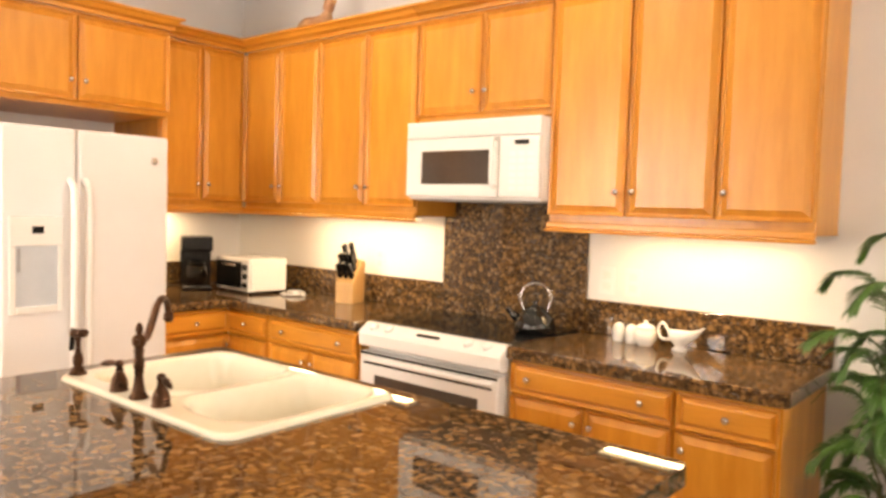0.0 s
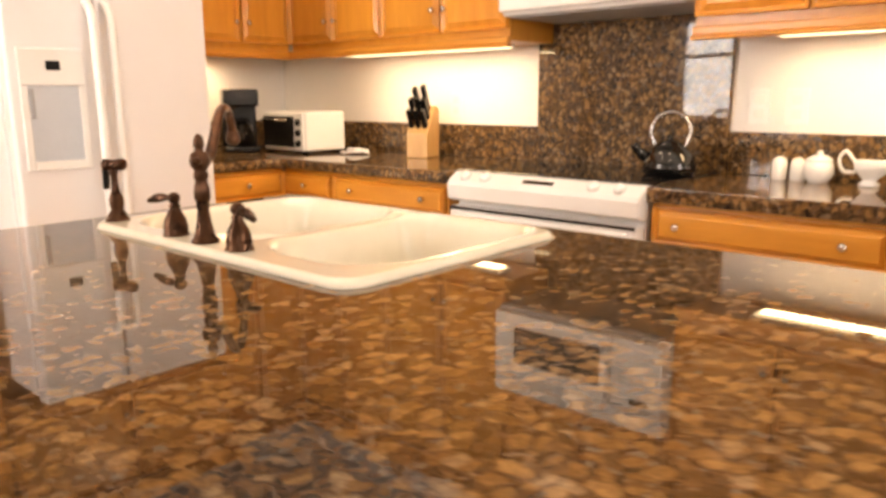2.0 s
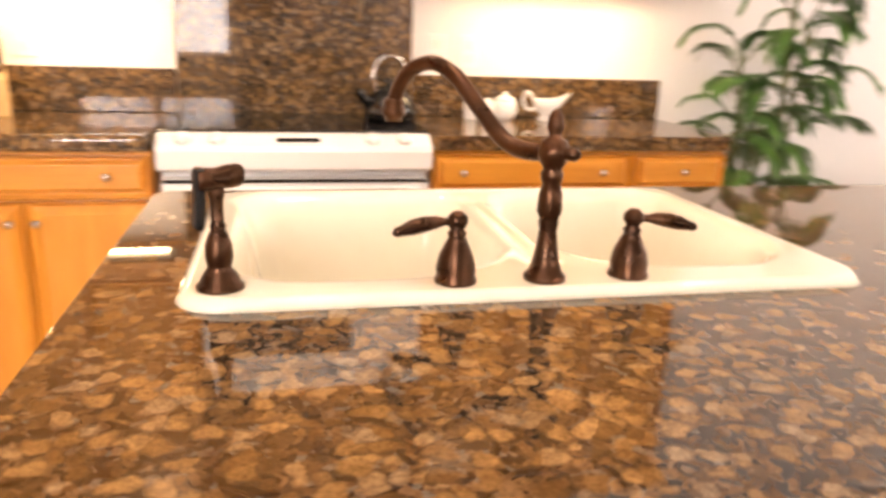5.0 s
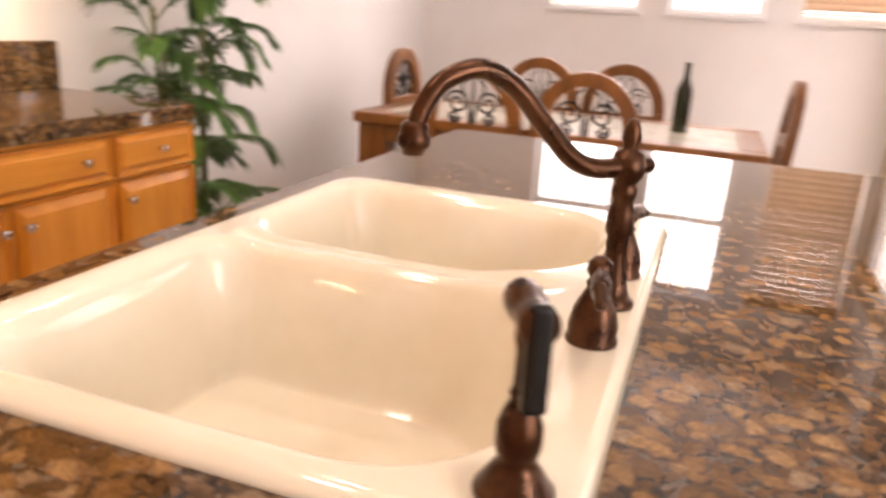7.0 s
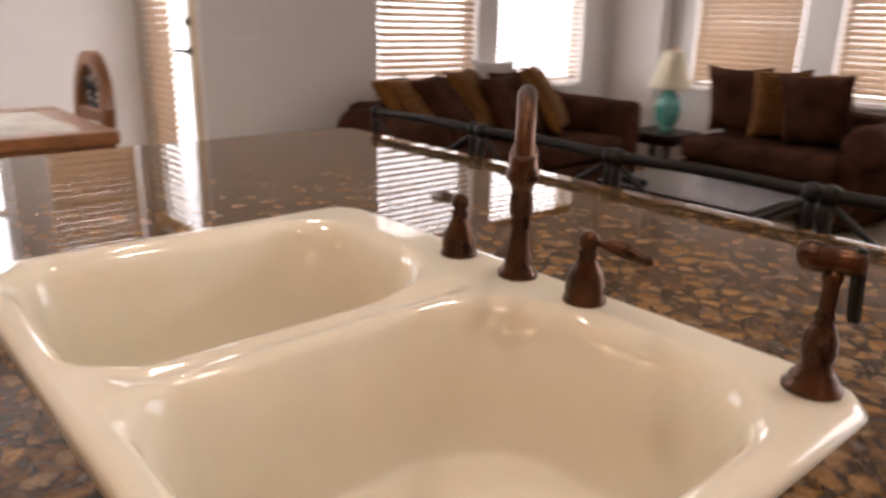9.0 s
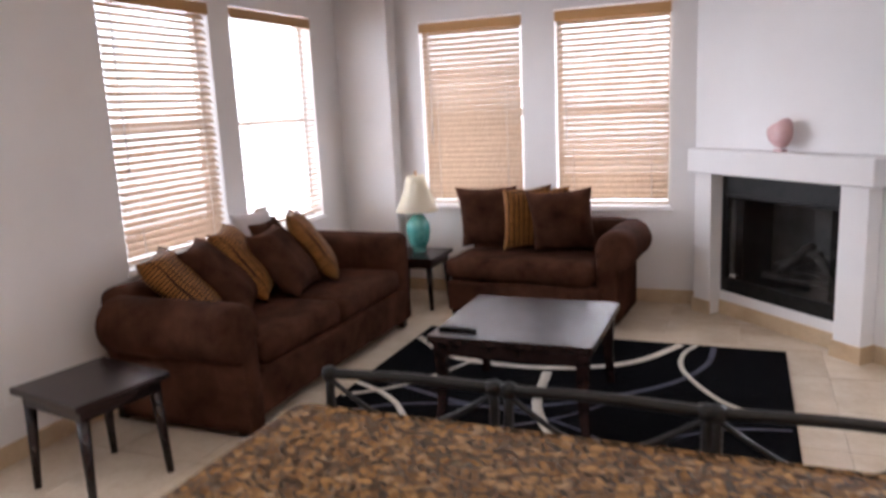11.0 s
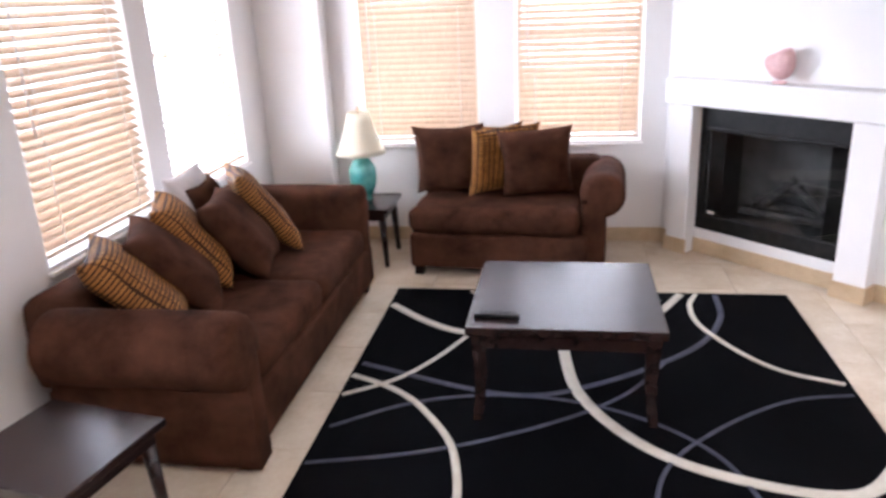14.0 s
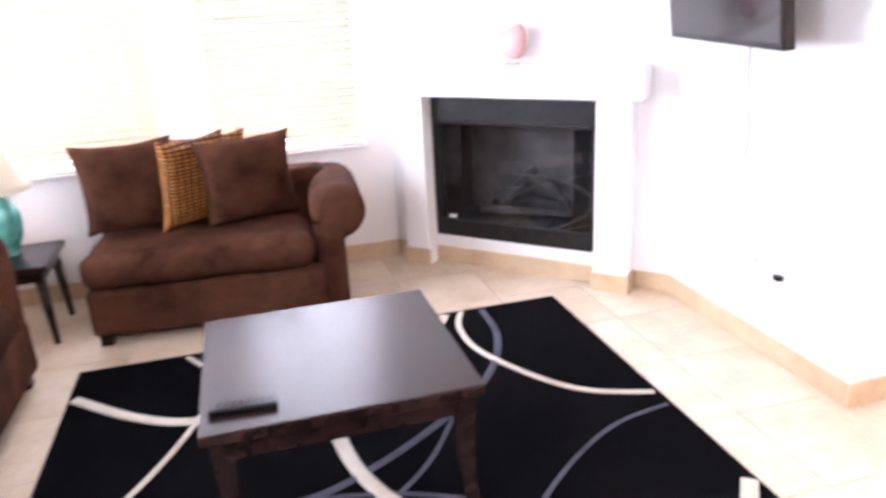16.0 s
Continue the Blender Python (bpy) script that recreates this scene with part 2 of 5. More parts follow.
PINEX = wood("rustic_brown_wood_across", (0.14, 0.048, 0.011), (0.29, 0.11, 0.027), 0.35, "x")
ESPRESSO = wood("espresso_wood", (0.011, 0.0055, 0.005), (0.024, 0.012, 0.0105), 0.27, "y", coat=0.0)
GRANITE = granite("brown_granite")
WHITE = plain("white_enamel", (0.80, 0.79, 0.77), (0.84, 0.83, 0.81), 0.25, scale=2, fine=200, bump=0.03)
FRIDGE = plain("textured_white_steel", (0.76, 0.75, 0.76), (0.82, 0.81, 0.82), 0.3, scale=2, fine=350, bump=0.25)
SINK = plain("cream_enamel", (0.74, 0.68, 0.545), (0.805, 0.755, 0.63), 0.08, scale=2, fine=30, bump=0.0, coat=0.6)
BRONZE = plain("oiled_bronze", (0.030, 0.014, 0.008), (0.10, 0.043, 0.021), 0.28, 0.85, scale=22, fine=240, bump=0.06)
IRON = plain("black_iron", (0.008, 0.0075, 0.0075), (0.02, 0.018, 0.017), 0.42, 0.2, scale=20, bump=0.15)
BLACK = plain("black_plastic", (0.005, 0.005, 0.005), (0.009, 0.009, 0.009), 0.22, scale=8, bump=0.05)
COOKTOP = plain("black_glass", (0.008, 0.008, 0.009), (0.012, 0.012, 0.013), 0.04, scale=8, bump=0.0)
CHROME = plain("brushed_nickel", (0.55, 0.53, 0.50), (0.68, 0.66, 0.63), 0.2, 1.0, scale=30, bump=0.03)
STEEL = plain("polished_steel", (0.62, 0.62, 0.62), (0.72, 0.72, 0.72), 0.07, 1.0, scale=30, bump=0.0)
DARKSTEEL = plain("dark_polished_steel", (0.035, 0.033, 0.032), (0.06, 0.057, 0.055), 0.1, 0.9, scale=20, bump=0.0)
GREY = plain("grey_plastic", (0.30, 0.31, 0.33), (0.38, 0.39, 0.41), 0.4)
PALE = plain("pale_grey_plastic", (0.46, 0.50, 0.55), (0.54, 0.58, 0.63), 0.35)
WARMGREY = plain("oven_window_glass", (0.045, 0.033, 0.026), (0.07, 0.052, 0.042), 0.08, bump=0.0)
SUEDE = plain("brown_microsuede", (0.019, 0.0078, 0.0048), (0.092, 0.038, 0.023), 0.9, scale=4.5, fine=260, bump=0.5, dist=0.002)
GOLD = weave("gold_woven_fabric", (0.035, 0.013, 0.005), (0.34, 0.15, 0.036), (0.22, 0.088, 0.02))
GREYFAB = plain("pale_grey_fabric", (0.45, 0.42, 0.42), (0.58, 0.55, 0.55), 0.9, scale=8, fine=200, bump=0.4)
RUGBLACK = plain("black_rug_pile", (0.001, 0.001, 0.0015), (0.003, 0.003, 0.004), 0.95, scale=6, fine=500, bump=0.8, dist=0.004)
RUGCREAM = plain("cream_rug_pile", (0.56, 0.51, 0.42), (0.70, 0.65, 0.56), 0.95, scale=12, fine=500, bump=0.8, dist=0.004)
RUGGREY = plain("grey_rug_pile", (0.058, 0.058, 0.078), (0.105, 0.105, 0.135), 0.95, scale=12, fine=500, bump=0.8, dist=0.004)
IRON.node_tree.nodes["Principled BSDF"].inputs["Specular IOR Level"].default_value = 0.2
ESPRESSO.node_tree.nodes["Principled BSDF"].inputs["Specular IOR Level"].default_value = 0.36
BLACK.node_tree.nodes["Principled BSDF"].inputs["Specular IOR Level"].default_value = 0.3
for soft_one in (SUEDE, RUGBLACK, RUGCREAM, RUGGREY, GREYFAB):
    soft_one.node_tree.nodes["Principled BSDF"].inputs["Specular IOR Level"].default_value = 0.03
VALANCE = wood("golden_brown_valance", (0.40, 0.215, 0.075), (0.52, 0.30, 0.12), 0.4, "x", fine=0.1)
SLAT = slatstuff("pale_wood_slat")
VINYL = plain("white_vinyl", (0.78, 0.78, 0.77), (0.84, 0.84, 0.83), 0.35, bump=0.03)
GLASS = glass("clear_glass")
SMOKE = glass("dark_bottle_glass", (0.018, 0.022, 0.008))
SHADE = shadestuff("cream_lamp_shade", (0.86, 0.80, 0.66))
TEAL = plain("teal_glaze", (0.03, 0.22, 0.20), (0.14, 0.42, 0.38), 0.12, scale=14, fine=60, bump=0.05, coat=0.5)
CERAMIC = plain("white_ceramic", (0.80, 0.79, 0.76), (0.85, 0.84, 0.81), 0.12, bump=0.0)
PINK = plain("rose_stone", (0.50, 0.29, 0.28), (0.62, 0.39, 0.38), 0.3, scale=14, fine=60, bump=0.1)
LEAF = plain("palm_leaf", (0.03, 0.10, 0.02), (0.10, 0.23, 0.05), 0.35, scale=9, fine=90, bump=0.1, rand=True)
STEM = plain("green_cane", (0.06, 0.09, 0.025), (0.14, 0.15, 0.05), 0.5, scale=20, bump=0.1)
LENS = emitter("strip_lens", (1.0, 0.86, 0.55), 5.0)
BLOCK = wood("light_beech", (0.48, 0.25, 0.08), (0.62, 0.37, 0.14), 0.45, "z")
SCREEN = plain("dark_screen", (0.008, 0.008, 0.010), (0.012, 0.012, 0.014), 0.1, bump=0.0)
STONE = plain("pale_table_inset", (0.52, 0.47, 0.38), (0.68, 0.62, 0.52), 0.25, scale=9, fine=50, bump=0.1)
LOG = plain("burnt_log", (0.014, 0.013, 0.012), (0.05, 0.045, 0.041), 0.9, scale=14, fine=70, bump=0.7, dist=0.01)
FIREBOX = plain("firebox_panel", (0.009, 0.010, 0.011), (0.03, 0.032, 0.034), 0.8, scale=6, fine=50, bump=0.3)
REFRACTORY = plain("sooty_refractory_panel", (0.045, 0.043, 0.041), (0.12, 0.115, 0.11), 0.9, scale=5, fine=60, bump=0.3)
SAND = plain("desert_ground", (0.42, 0.36, 0.28), (0.54, 0.47, 0.38), 0.95, scale=0.6, fine=30, bump=0.3)
STUCCO = plain("tan_stucco", (0.40, 0.31, 0.22), (0.50, 0.40, 0.30), 0.9, scale=1.0, fine=60, bump=0.4)


# ---- builders ----
def bx(bm, x0, x1, y0, y1, z0, z1):
    v = [bm.verts.new(p) for p in ((x0, y0, z0), (x1, y0, z0), (x1, y1, z0), (x0, y1, z0), (x0, y0, z1), (x1, y0, z1), (x1, y1, z1), (x0, y1, z1))]
    for f in ((3, 2, 1, 0), (4, 5, 6, 7), (0, 1, 5, 4), (1, 2, 6, 5), (2, 3, 7, 6), (3, 0, 4, 7)):
        bm.faces.new([v[i] for i in f])


def lathe(bm, profile, n=24, at=(0, 0, 0)):
    """A turned body from (radius, height) pairs, closed at both ends."""
    rings = []
    for r, z in profile:
        rings.append([bm.verts.new((at[0] + r * math.cos(2 * math.pi * k / n), at[1] + r * math.sin(2 * math.pi * k / n), at[2] + z)) for k in range(n)])
    for a, b in zip(rings, rings[1:]):
        for k in range(n):
            bm.faces.new((a[k], a[(k + 1) % n], b[(k + 1) % n], b[k]))
    bm.faces.new(rings[0][::-1])
    bm.faces.new(rings[-1])


def tube(bm, pts, radius, n=10):
    """A round bar along a line of points; radius is one number or one per point."""
    pts = [Vector(p) for p in pts]
    rad = radius if isinstance(radius, (list, tuple)) else [radius] * len(pts)
    rings, side = [], None
    for i, p in enumerate(pts):
        d = (pts[min(i + 1, len(pts) - 1)] - pts[max(i - 1, 0)]).normalized()
        if side is None:
            side = d.orthogonal().normalized()
        side = (side - d * side.dot(d)).normalized()
        up = d.cross(side)
        rings.append([bm.verts.new(p + rad[i] * (math.cos(2 * math.pi * k / n) * side + math.sin(2 * math.pi * k / n) * up)) for k in range(n)])
    for a, b in zip(rings, rings[1:]):
        for k in range(n):
            bm.faces.new((a[k], a[(k + 1) % n], b[(k + 1) % n], b[k]))
    bm.faces.new(rings[0][::-1])
    bm.faces.new(rings[-1])


def bent(points, steps=8):
    """A smooth line through points (Catmull-Rom)."""
    p = [Vector(q) for q in points]
    p = [2 * p[0] - p[1], *p, 2 * p[-1] - p[-2]]
    out = []
    for a, b, c, d in zip(p, p[1:], p[2:], p[3:]):
        for k in range(steps):
            t = k / steps
            out.append(0.5 * (2 * b + (c - a) * t + (2 * a - 5 * b + 4 * c - d) * t * t + (3 * b - a - 3 * c + d) * t ** 3))
    return out + [p[-2]]


def made(name, bm, mat, parent=None, smooth=False, bevel=0.0, segs=2, m=None, subsurf=0):
    bmesh.ops.recalc_face_normals(bm, faces=bm.faces)
    me = bpy.data.meshes.new(name)
    bm.to_mesh(me)
    bm.free()
    for one in mat if isinstance(mat, (list, tuple)) else (mat,):
        me.materials.append(one)
    if smooth:
        me.shade_smooth()
    ob = new(name, me)
    if parent:
        ob.parent = parent
    if m is not None:
        ob.matrix_basis = m
    if bevel:
        k = ob.modifiers.new("bevel", "BEVEL")
        k.width, k.segments, k.limit_method, k.angle_limit = bevel, segs, "ANGLE", radians(40)
        k.harden_normals = False
    if subsurf:
        k = ob.modifiers.new("round", "SUBSURF")
        k.levels = k.render_levels = subsurf
    return ob


def boxes(name, spans, mat, parent=None, bevel=0.003, segs=2, m=None, smooth=False):
    bm = bmesh.new()
    for s in spans:
        bx(bm, *s)
    return made(name, bm, mat, parent, smooth, bevel, segs, m)


def turned(name, profile, mat, parent=None, at=(0, 0, 0), n=24, m=None, bevel=0):
    bm = bmesh.new()
    lathe(bm, profile, n, at)
    ob = made(name, bm, mat, parent, True, bevel, 2, m)
    return ob


def bar(name, pts, radius, mat, parent=None, n=10, m=None):
    bm = bmesh.new()
    tube(bm, pts, radius, n)
    return made(name, bm, mat, parent, True, m=m)


def root(name, m, label, category, group="", kind=""):
    e = new(name)
    e.matrix_basis = m
    e.empty_display_size = 0.1
    return tagged(e, label, category, group, kind)


def panel(name, w, h, mat, parent, m, t=0.02, frame_w=0.055):
    """A door or drawer front with a raised centre field; faces -y, lower left corner at the pose."""
    bm = bmesh.new()
    bx(bm, 0.002, w - 0.002, -t, 0, 0.002, h - 0.002)
    bm.faces.ensure_lookup_table()
    face = min(bm.faces, key=lambda f: f.calc_center_median().y)
    fw = min(frame_w, h * 0.24)
    bmesh.ops.inset_region(bm, faces=[face], thickness=fw, depth=0)
    bmesh.ops.inset_region(bm, faces=[face], thickness=0.012, depth=-0.013)
    bmesh.ops.inset_region(bm, faces=[face], thickness=0.006, depth=0)
    bmesh.ops.inset_region(bm, faces=[face], thickness=min(0.032, h * 0.13), depth=0.012)
    return made(name, bm, mat, parent, False, 0.003, 2, m)


def knob(parent, x, y, z, m=None):
    """A small round nickel knob that points to -y."""
    return turned("knob", [(0.004, 0), (0.0045, 0.010), (0.0105, 0.015), (0.0125, 0.020), (0.009, 0.025), (0.002, 0.027)], CHROME, parent, n=14,
                  m=(m or Matrix()) @ pose(x, y, z, 90))


def holed(name, axis, face, thick, span, heights, holes, mat):
    """A wall of true thickness with rectangular openings (from, to, low, high) through it."""
    us = sorted({*span, *(v for h in holes for v in h[:2])})
    zs = sorted({*heights, *(v for h in holes for v in h[2:])})
    bm = bmesh.new()
    for a, b in zip(us, us[1:]):
        for lo, hi in zip(zs, zs[1:]):
            if any(h[0] <= a and b <= h[1] and h[2] <= lo and hi <= h[3] for h in holes):
                continue
            y0, y1 = sorted((face, face + thick))
            bx(bm, *((a, b, y0, y1) if axis == "x" else (y0, y1, a, b)), lo, hi)
    bmesh.ops.remove_doubles(bm, verts=bm.verts, dist=0.0005)
    twin = {}
    for f in bm.faces:
        twin.setdefault(tuple(sorted(tuple(round(c, 4) for c in v.co) for v in f.verts)), []).append(f)
    bmesh.ops.delete(bm, geom=[f for fs in twin.values() if len(fs) > 1 for f in fs], context="FACES_ONLY")
    return tagged(made(name, bm, mat), kind="structure")


# ---- structure ----
holed("wall_north", "x", NORTH, 0.15, (WESTK - 0.15, DINE + 0.15), (0, TOP), [], PAINT)
holed("wall_west_kitchen", "y", WESTK, -0.15, (-0.60, NORTH), (0, TOP), [], PAINT)
holed("wall_pantry_back", "x", -0.60, 0.15, (WESTH, WESTK - 0.15), (0, TOP), [], PAINT)
holed("wall_west_hall", "y", WESTH, -0.15, (HALLY - 0.15, -0.45), (0, TOP), [], PAINT)
holed("wall_hall_south", "x", HALLY, -0.15, (WESTH, TVX), (0, TOP), [OPEN_HALL], PAINT)
holed("wall_television", "y", TVX, -0.15, (-3.75, HALLY - 0.15), (0, TOP), [], PAINT)
holed("wall_south", "x", SOUTH, -0.15, (0.92, EAST + 0.15), (0, TOP), [OPEN_C, OPEN_D], PAINT)
holed("wall_east_living", "y", EAST, 0.15, (SOUTH, DOORY - 0.15), (0, TOP), [OPEN_A, OPEN_B], PAINT)
holed("wall_terrace_door", "x", DOORY, -0.15, (EAST, DINE + 0.15), (0, TOP), [(*DOOR_X, 0, 2.06)], PAINT)
holed("wall_dining_east", "y", DINE, 0.15, (DOORY, NORTH), (0, TOP), OPEN_DINE, PAINT)
tagged(boxes("wall_corner_chase", [(3.36, EAST, SOUTH, -4.66, 0, TOP)], PAINT, bevel=0.012, segs=3), kind="structure")
tagged(boxes("ceiling", [(WESTH - 0.2, DINE + 0.2, SOUTH - 0.2, NORTH + 0.2, TOP, TOP + 0.15)], CEIL, bevel=0), kind="structure")
floor = tagged(boxes("floor", [(WESTH - 0.2, DINE + 0.2, SOUTH - 0.2, NORTH + 0.2, -0.15, -0.006)], GROUT, bevel=0), kind="structure")
tagged(boxes("ground", [(-60, 60, -60, 60, -0.6, -0.25)], SAND, bevel=0), kind="structure")
tagged(boxes("garden_wall_east", [(9.0, 9.2, -14, 12, -0.25, 1.75)], STUCCO, bevel=0.01), kind="structure")
tagged(boxes("garden_wall_south", [(-8, 9.0, -11.2, -11.0, -0.25, 1.75)], STUCCO, bevel=0.01), kind="structure")

# the diagonal fireplace wall runs from the south wall to the television wall; local x along it, local -y into the room
FIRE = Matrix.Translation((1.03, -4.82, 0)) @ Matrix.Rotation(radians(135), 4, "Z")
FIRE_L = 1.655
HOLE = (0.283, 1.28, 0.168, 0.985)
holed("wall_fireplace", "x", 0, 0.10, (-0.02, FIRE_L + 0.02), (0, TOP), [HOLE], PAINT).matrix_basis = FIRE


def baseboard(name, x0, x1, y0, y1, m=None):
    return tagged(boxes(name, [(x0, x1, y0, y1, 0.0, 0.10)], BASE, bevel=0.003, m=m), kind="structure")


baseboard("baseboard_north", 1.62, DINE, NORTH - 0.012, NORTH)
baseboard("baseboard_dining", DINE - 0.012, DINE, DOORY, NORTH - 0.012)
baseboard("baseboard_east", EAST - 0.012, EAST, -4.66, DOORY)
baseboard("baseboard_south", 1.03, 3.36, SOUTH, SOUTH + 0.012)
baseboard("baseboard_chase", 3.36 - 0.012, EAST - 0.012, -4.66, -4.648)
baseboard("baseboard_television", TVX, TVX + 0.012, -3.65, HALLY)
baseboard("baseboard_hall", WESTH, TVX + 0.012, HALLY, HALLY + 0.012)


# ---- windows, blinds and doors ----
def window(name, m, w, h, depth=0.15):
    """A white framed sash window with a middle rail; the pose is the lower left corner of the opening, +y outwards."""
    e = root(name, m, "white vinyl window with a middle rail", "window", kind="structure")
    f = 0.035
    boxes("frame", [(0, f, 0.09, depth - 0.01, 0, h), (w - f, w, 0.09, depth - 0.01, 0, h), (f, w - f, 0.09, depth - 0.01, 0, f), (f, w - f, 0.09, depth - 0.01, h - f, h),
                    (f, w - f, 0.095, depth - 0.015, h * 0.5 - 0.02, h * 0.5 + 0.02)], VINYL, e, 0.003)
    if w > 1.2:
        boxes("mullion", [(w * 0.5 - 0.05, w * 0.5 + 0.05, 0.085, depth - 0.008, f, h - f)], VINYL, e, 0.003)
    boxes("sill", [(-0.02, w + 0.02, -0.03, -0.001, -0.022, -0.001), (0.001, w - 0.001, -0.001, 0.088, 0.0005, 0.012)], PAINT, e, 0.004)
    g = boxes("glass", [(f, w - f, 0.115, 0.119, f, h - f)], GLASS, e, 0)
    g.visible_shadow = False
    return e


SLATS = {}


def blind(m, w, h, tilt, drop=1.0, label="wooden slat blind, lowered, slats half open"):
    """A wooden blind: head rail, slats on cords and a bottom rail; the pose is the lower left corner of its opening."""
    e = root("window_blind", m, label, "blind", "blinds at the windows")
    boxes("valance", [(0.006, w - 0.006, -0.012, 0.004, h - 0.088, h - 0.014), (0.014, w - 0.014, 0.006, 0.05, h - 0.06, h - 0.02)], VALANCE, e, 0.004)
    key = round(w, 3)
    if key not in SLATS:
        bm = bmesh.new()
        ys = [-0.025, -0.012, 0, 0.012, 0.025]
        top = [[bm.verts.new((x, y, 0.0022 + 0.003 * (1 - (y / 0.025) ** 2))) for y in ys] for x in (0.02, w - 0.02)]
        low = [[bm.verts.new((x, y, -0.0012 + 0.003 * (1 - (y / 0.025) ** 2))) for y in ys] for x in (0.02, w - 0.02)]
        for k in range(4):
            bm.faces.new((top[0][k], top[1][k], top[1][k + 1], top[0][k + 1]))
            bm.faces.new((low[0][k], low[0][k + 1], low[1][k + 1], low[1][k]))
        for s in (0, 1):
            bm.faces.new([*top[s], *low[s][::-1]])
        for k in (0, 4):
            bm.faces.new((top[0][k], top[1][k], low[1][k], low[0][k]))
        first = made("slat", bm, SLAT, e)
        SLATS[key] = first.data
        bpy.data.objects.remove(first)
    pitch, y0 = 0.042, 0.03
    n = int((h - 0.12) * drop / pitch)
    for k in range(n):
        s = new("slat", SLATS[key])
        s.parent = e
        s.matrix_basis = pose(0, y0, h - 0.10 - pitch * k, tilt + random.uniform(-2.5, 2.5), 0, random.uniform(-0.15, 0.15))
    zb = h - 0.10 - pitch * n
    boxes("bottom_rail", [(0.02, w - 0.02, y0 - 0.024, y0 + 0.024, zb - 0.002, zb + 0.013)], SLAT, e, 0.003)
    bm = bmesh.new()
    for x in (w * 0.16, w * 0.84):
        for y in (y0 - 0.027, y0 + 0.027):
            tube(bm, [(x, y, zb), (x, y, h - 0.06)], 0.0018, 5)
    tube(bm, [(w * 0.1, y0 - 0.035, h * 0.35), (w * 0.1, y0 - 0.035, h - 0.06)], 0.004, 6)
    made("ladder_cord", bm, VINYL, e, True)
    return e


def at_east(a, b, lo):
    return pose(EAST, b, lo, 0, 0, -90)


def at_south(a, b, lo):
    return pose(b, SOUTH, lo, 0, 0, 180)


window("window_1", at_east(*OPEN_A[:3]), OPEN_A[1] - OPEN_A[0], OPEN_A[3] - WIN_LO)
window("window_2", at_east(*OPEN_B[:3]), OPEN_B[1] - OPEN_B[0], OPEN_B[3] - WIN_LO)
window("window_3", at_south(*OPEN_C[:3]), OPEN_C[1] - OPEN_C[0], WIN_HI - WIN_LO)
window("window_4", at_south(*OPEN_D[:3]), OPEN_D[1] - OPEN_D[0], WIN_HI - WIN_LO)
for k, o in enumerate(OPEN_DINE):
    window(f"window_{5 + k}", pose(DINE, o[1], o[2], 0, 0, -90), o[1] - o[0], o[3] - o[2])
window("window_8", pose(OPEN_HALL[1], HALLY, OPEN_HALL[2], 0, 0, 180), OPEN_HALL[1] - OPEN_HALL[0], OPEN_HALL[3] - OPEN_HALL[2])
blind(at_east(*OPEN_A[:3]), OPEN_A[1] - OPEN_A[0], OPEN_A[3] - WIN_LO, 38)
blind(at_east(*OPEN_B[:3]), OPEN_B[1] - OPEN_B[0], OPEN_B[3] - WIN_LO, 4, label="wooden slat blind, lowered, slats wide open")
blind(at_south(*OPEN_C[:3]), OPEN_C[1] - OPEN_C[0], WIN_HI - WIN_LO, 52, label="wooden slat blind, lowered, slats nearly closed")
blind(at_south(*OPEN_D[:3]), OPEN_D[1] - OPEN_D[0], WIN_HI - WIN_LO, 46)
o = OPEN_DINE[2]
blind(pose(DINE, o[1], o[2], 0, 0, -90), o[1] - o[0], o[3] - o[2], 62, label="wooden slat blind, lowered, slats nearly closed")


def terrace_door():
    w = DOOR_X[1] - DOOR_X[0]
    e = root("door_1", pose(DOOR_X[1], DOORY, 0, 0, 0, 180), "white glazed terrace door behind a wooden blind", "door", kind="structure")
    boxes("frame", [(0, 0.03, 0.02, 0.13, 0, 2.06), (w - 0.03, w, 0.02, 0.13, 0, 2.06), (0.03, w - 0.03, 0.02, 0.13, 2.03, 2.06)], VINYL, e)
    s = 0.07
    boxes("leaf", [(0.032, 0.032 + s, 0.006, 0.046, 0.01, 2.028), (w - 0.032 - s, w - 0.032, 0.006, 0.046, 0.01, 2.028), (0.032 + s, w - 0.032 - s, 0.006, 0.046, 0.01, 0.2),
                   (0.032 + s, w - 0.032 - s, 0.006, 0.046, 1.93, 2.028)], VINYL, e)
    g = boxes("glass", [(0.032 + s, w - 0.032 - s, 0.024, 0.028, 0.2, 1.93)], GLASS, e, 0)
    g.visible_shadow = False
    x = w - 0.068
    turned("deadbolt", [(0.026, 0), (0.026, 0.012), (0.02, 0.02), (0.004, 0.022)], IRON, e, n=18, m=pose(x, 0.006, 1.16, 90))
    turned("rose", [(0.026, 0), (0.026, 0.01), (0.012, 0.014), (0.010, 0.045)], IRON, e, n=18, m=pose(x, 0.006, 1.0, 90))
    bar("lever", bent([(x, -0.036, 1.0), (x - 0.05, -0.040, 1.004), (x - 0.11, -0.036, 0.996)]), 0.009, IRON, e)
    boxes("casing", [(-0.055, -0.001, -0.014, -0.001, 0, 2.115), (w + 0.001, w + 0.055, -0.014, -0.001, 0, 2.115), (-0.001, w + 0.001, -0.014, -0.001, 2.061, 2.115)], BASE, e, 0.004)
    blind(pose(DOOR_X[1] - 0.02, DOORY + 0.030, 0.14, 0, 0, 180), 0.46, 1.84, 48)


terrace_door()


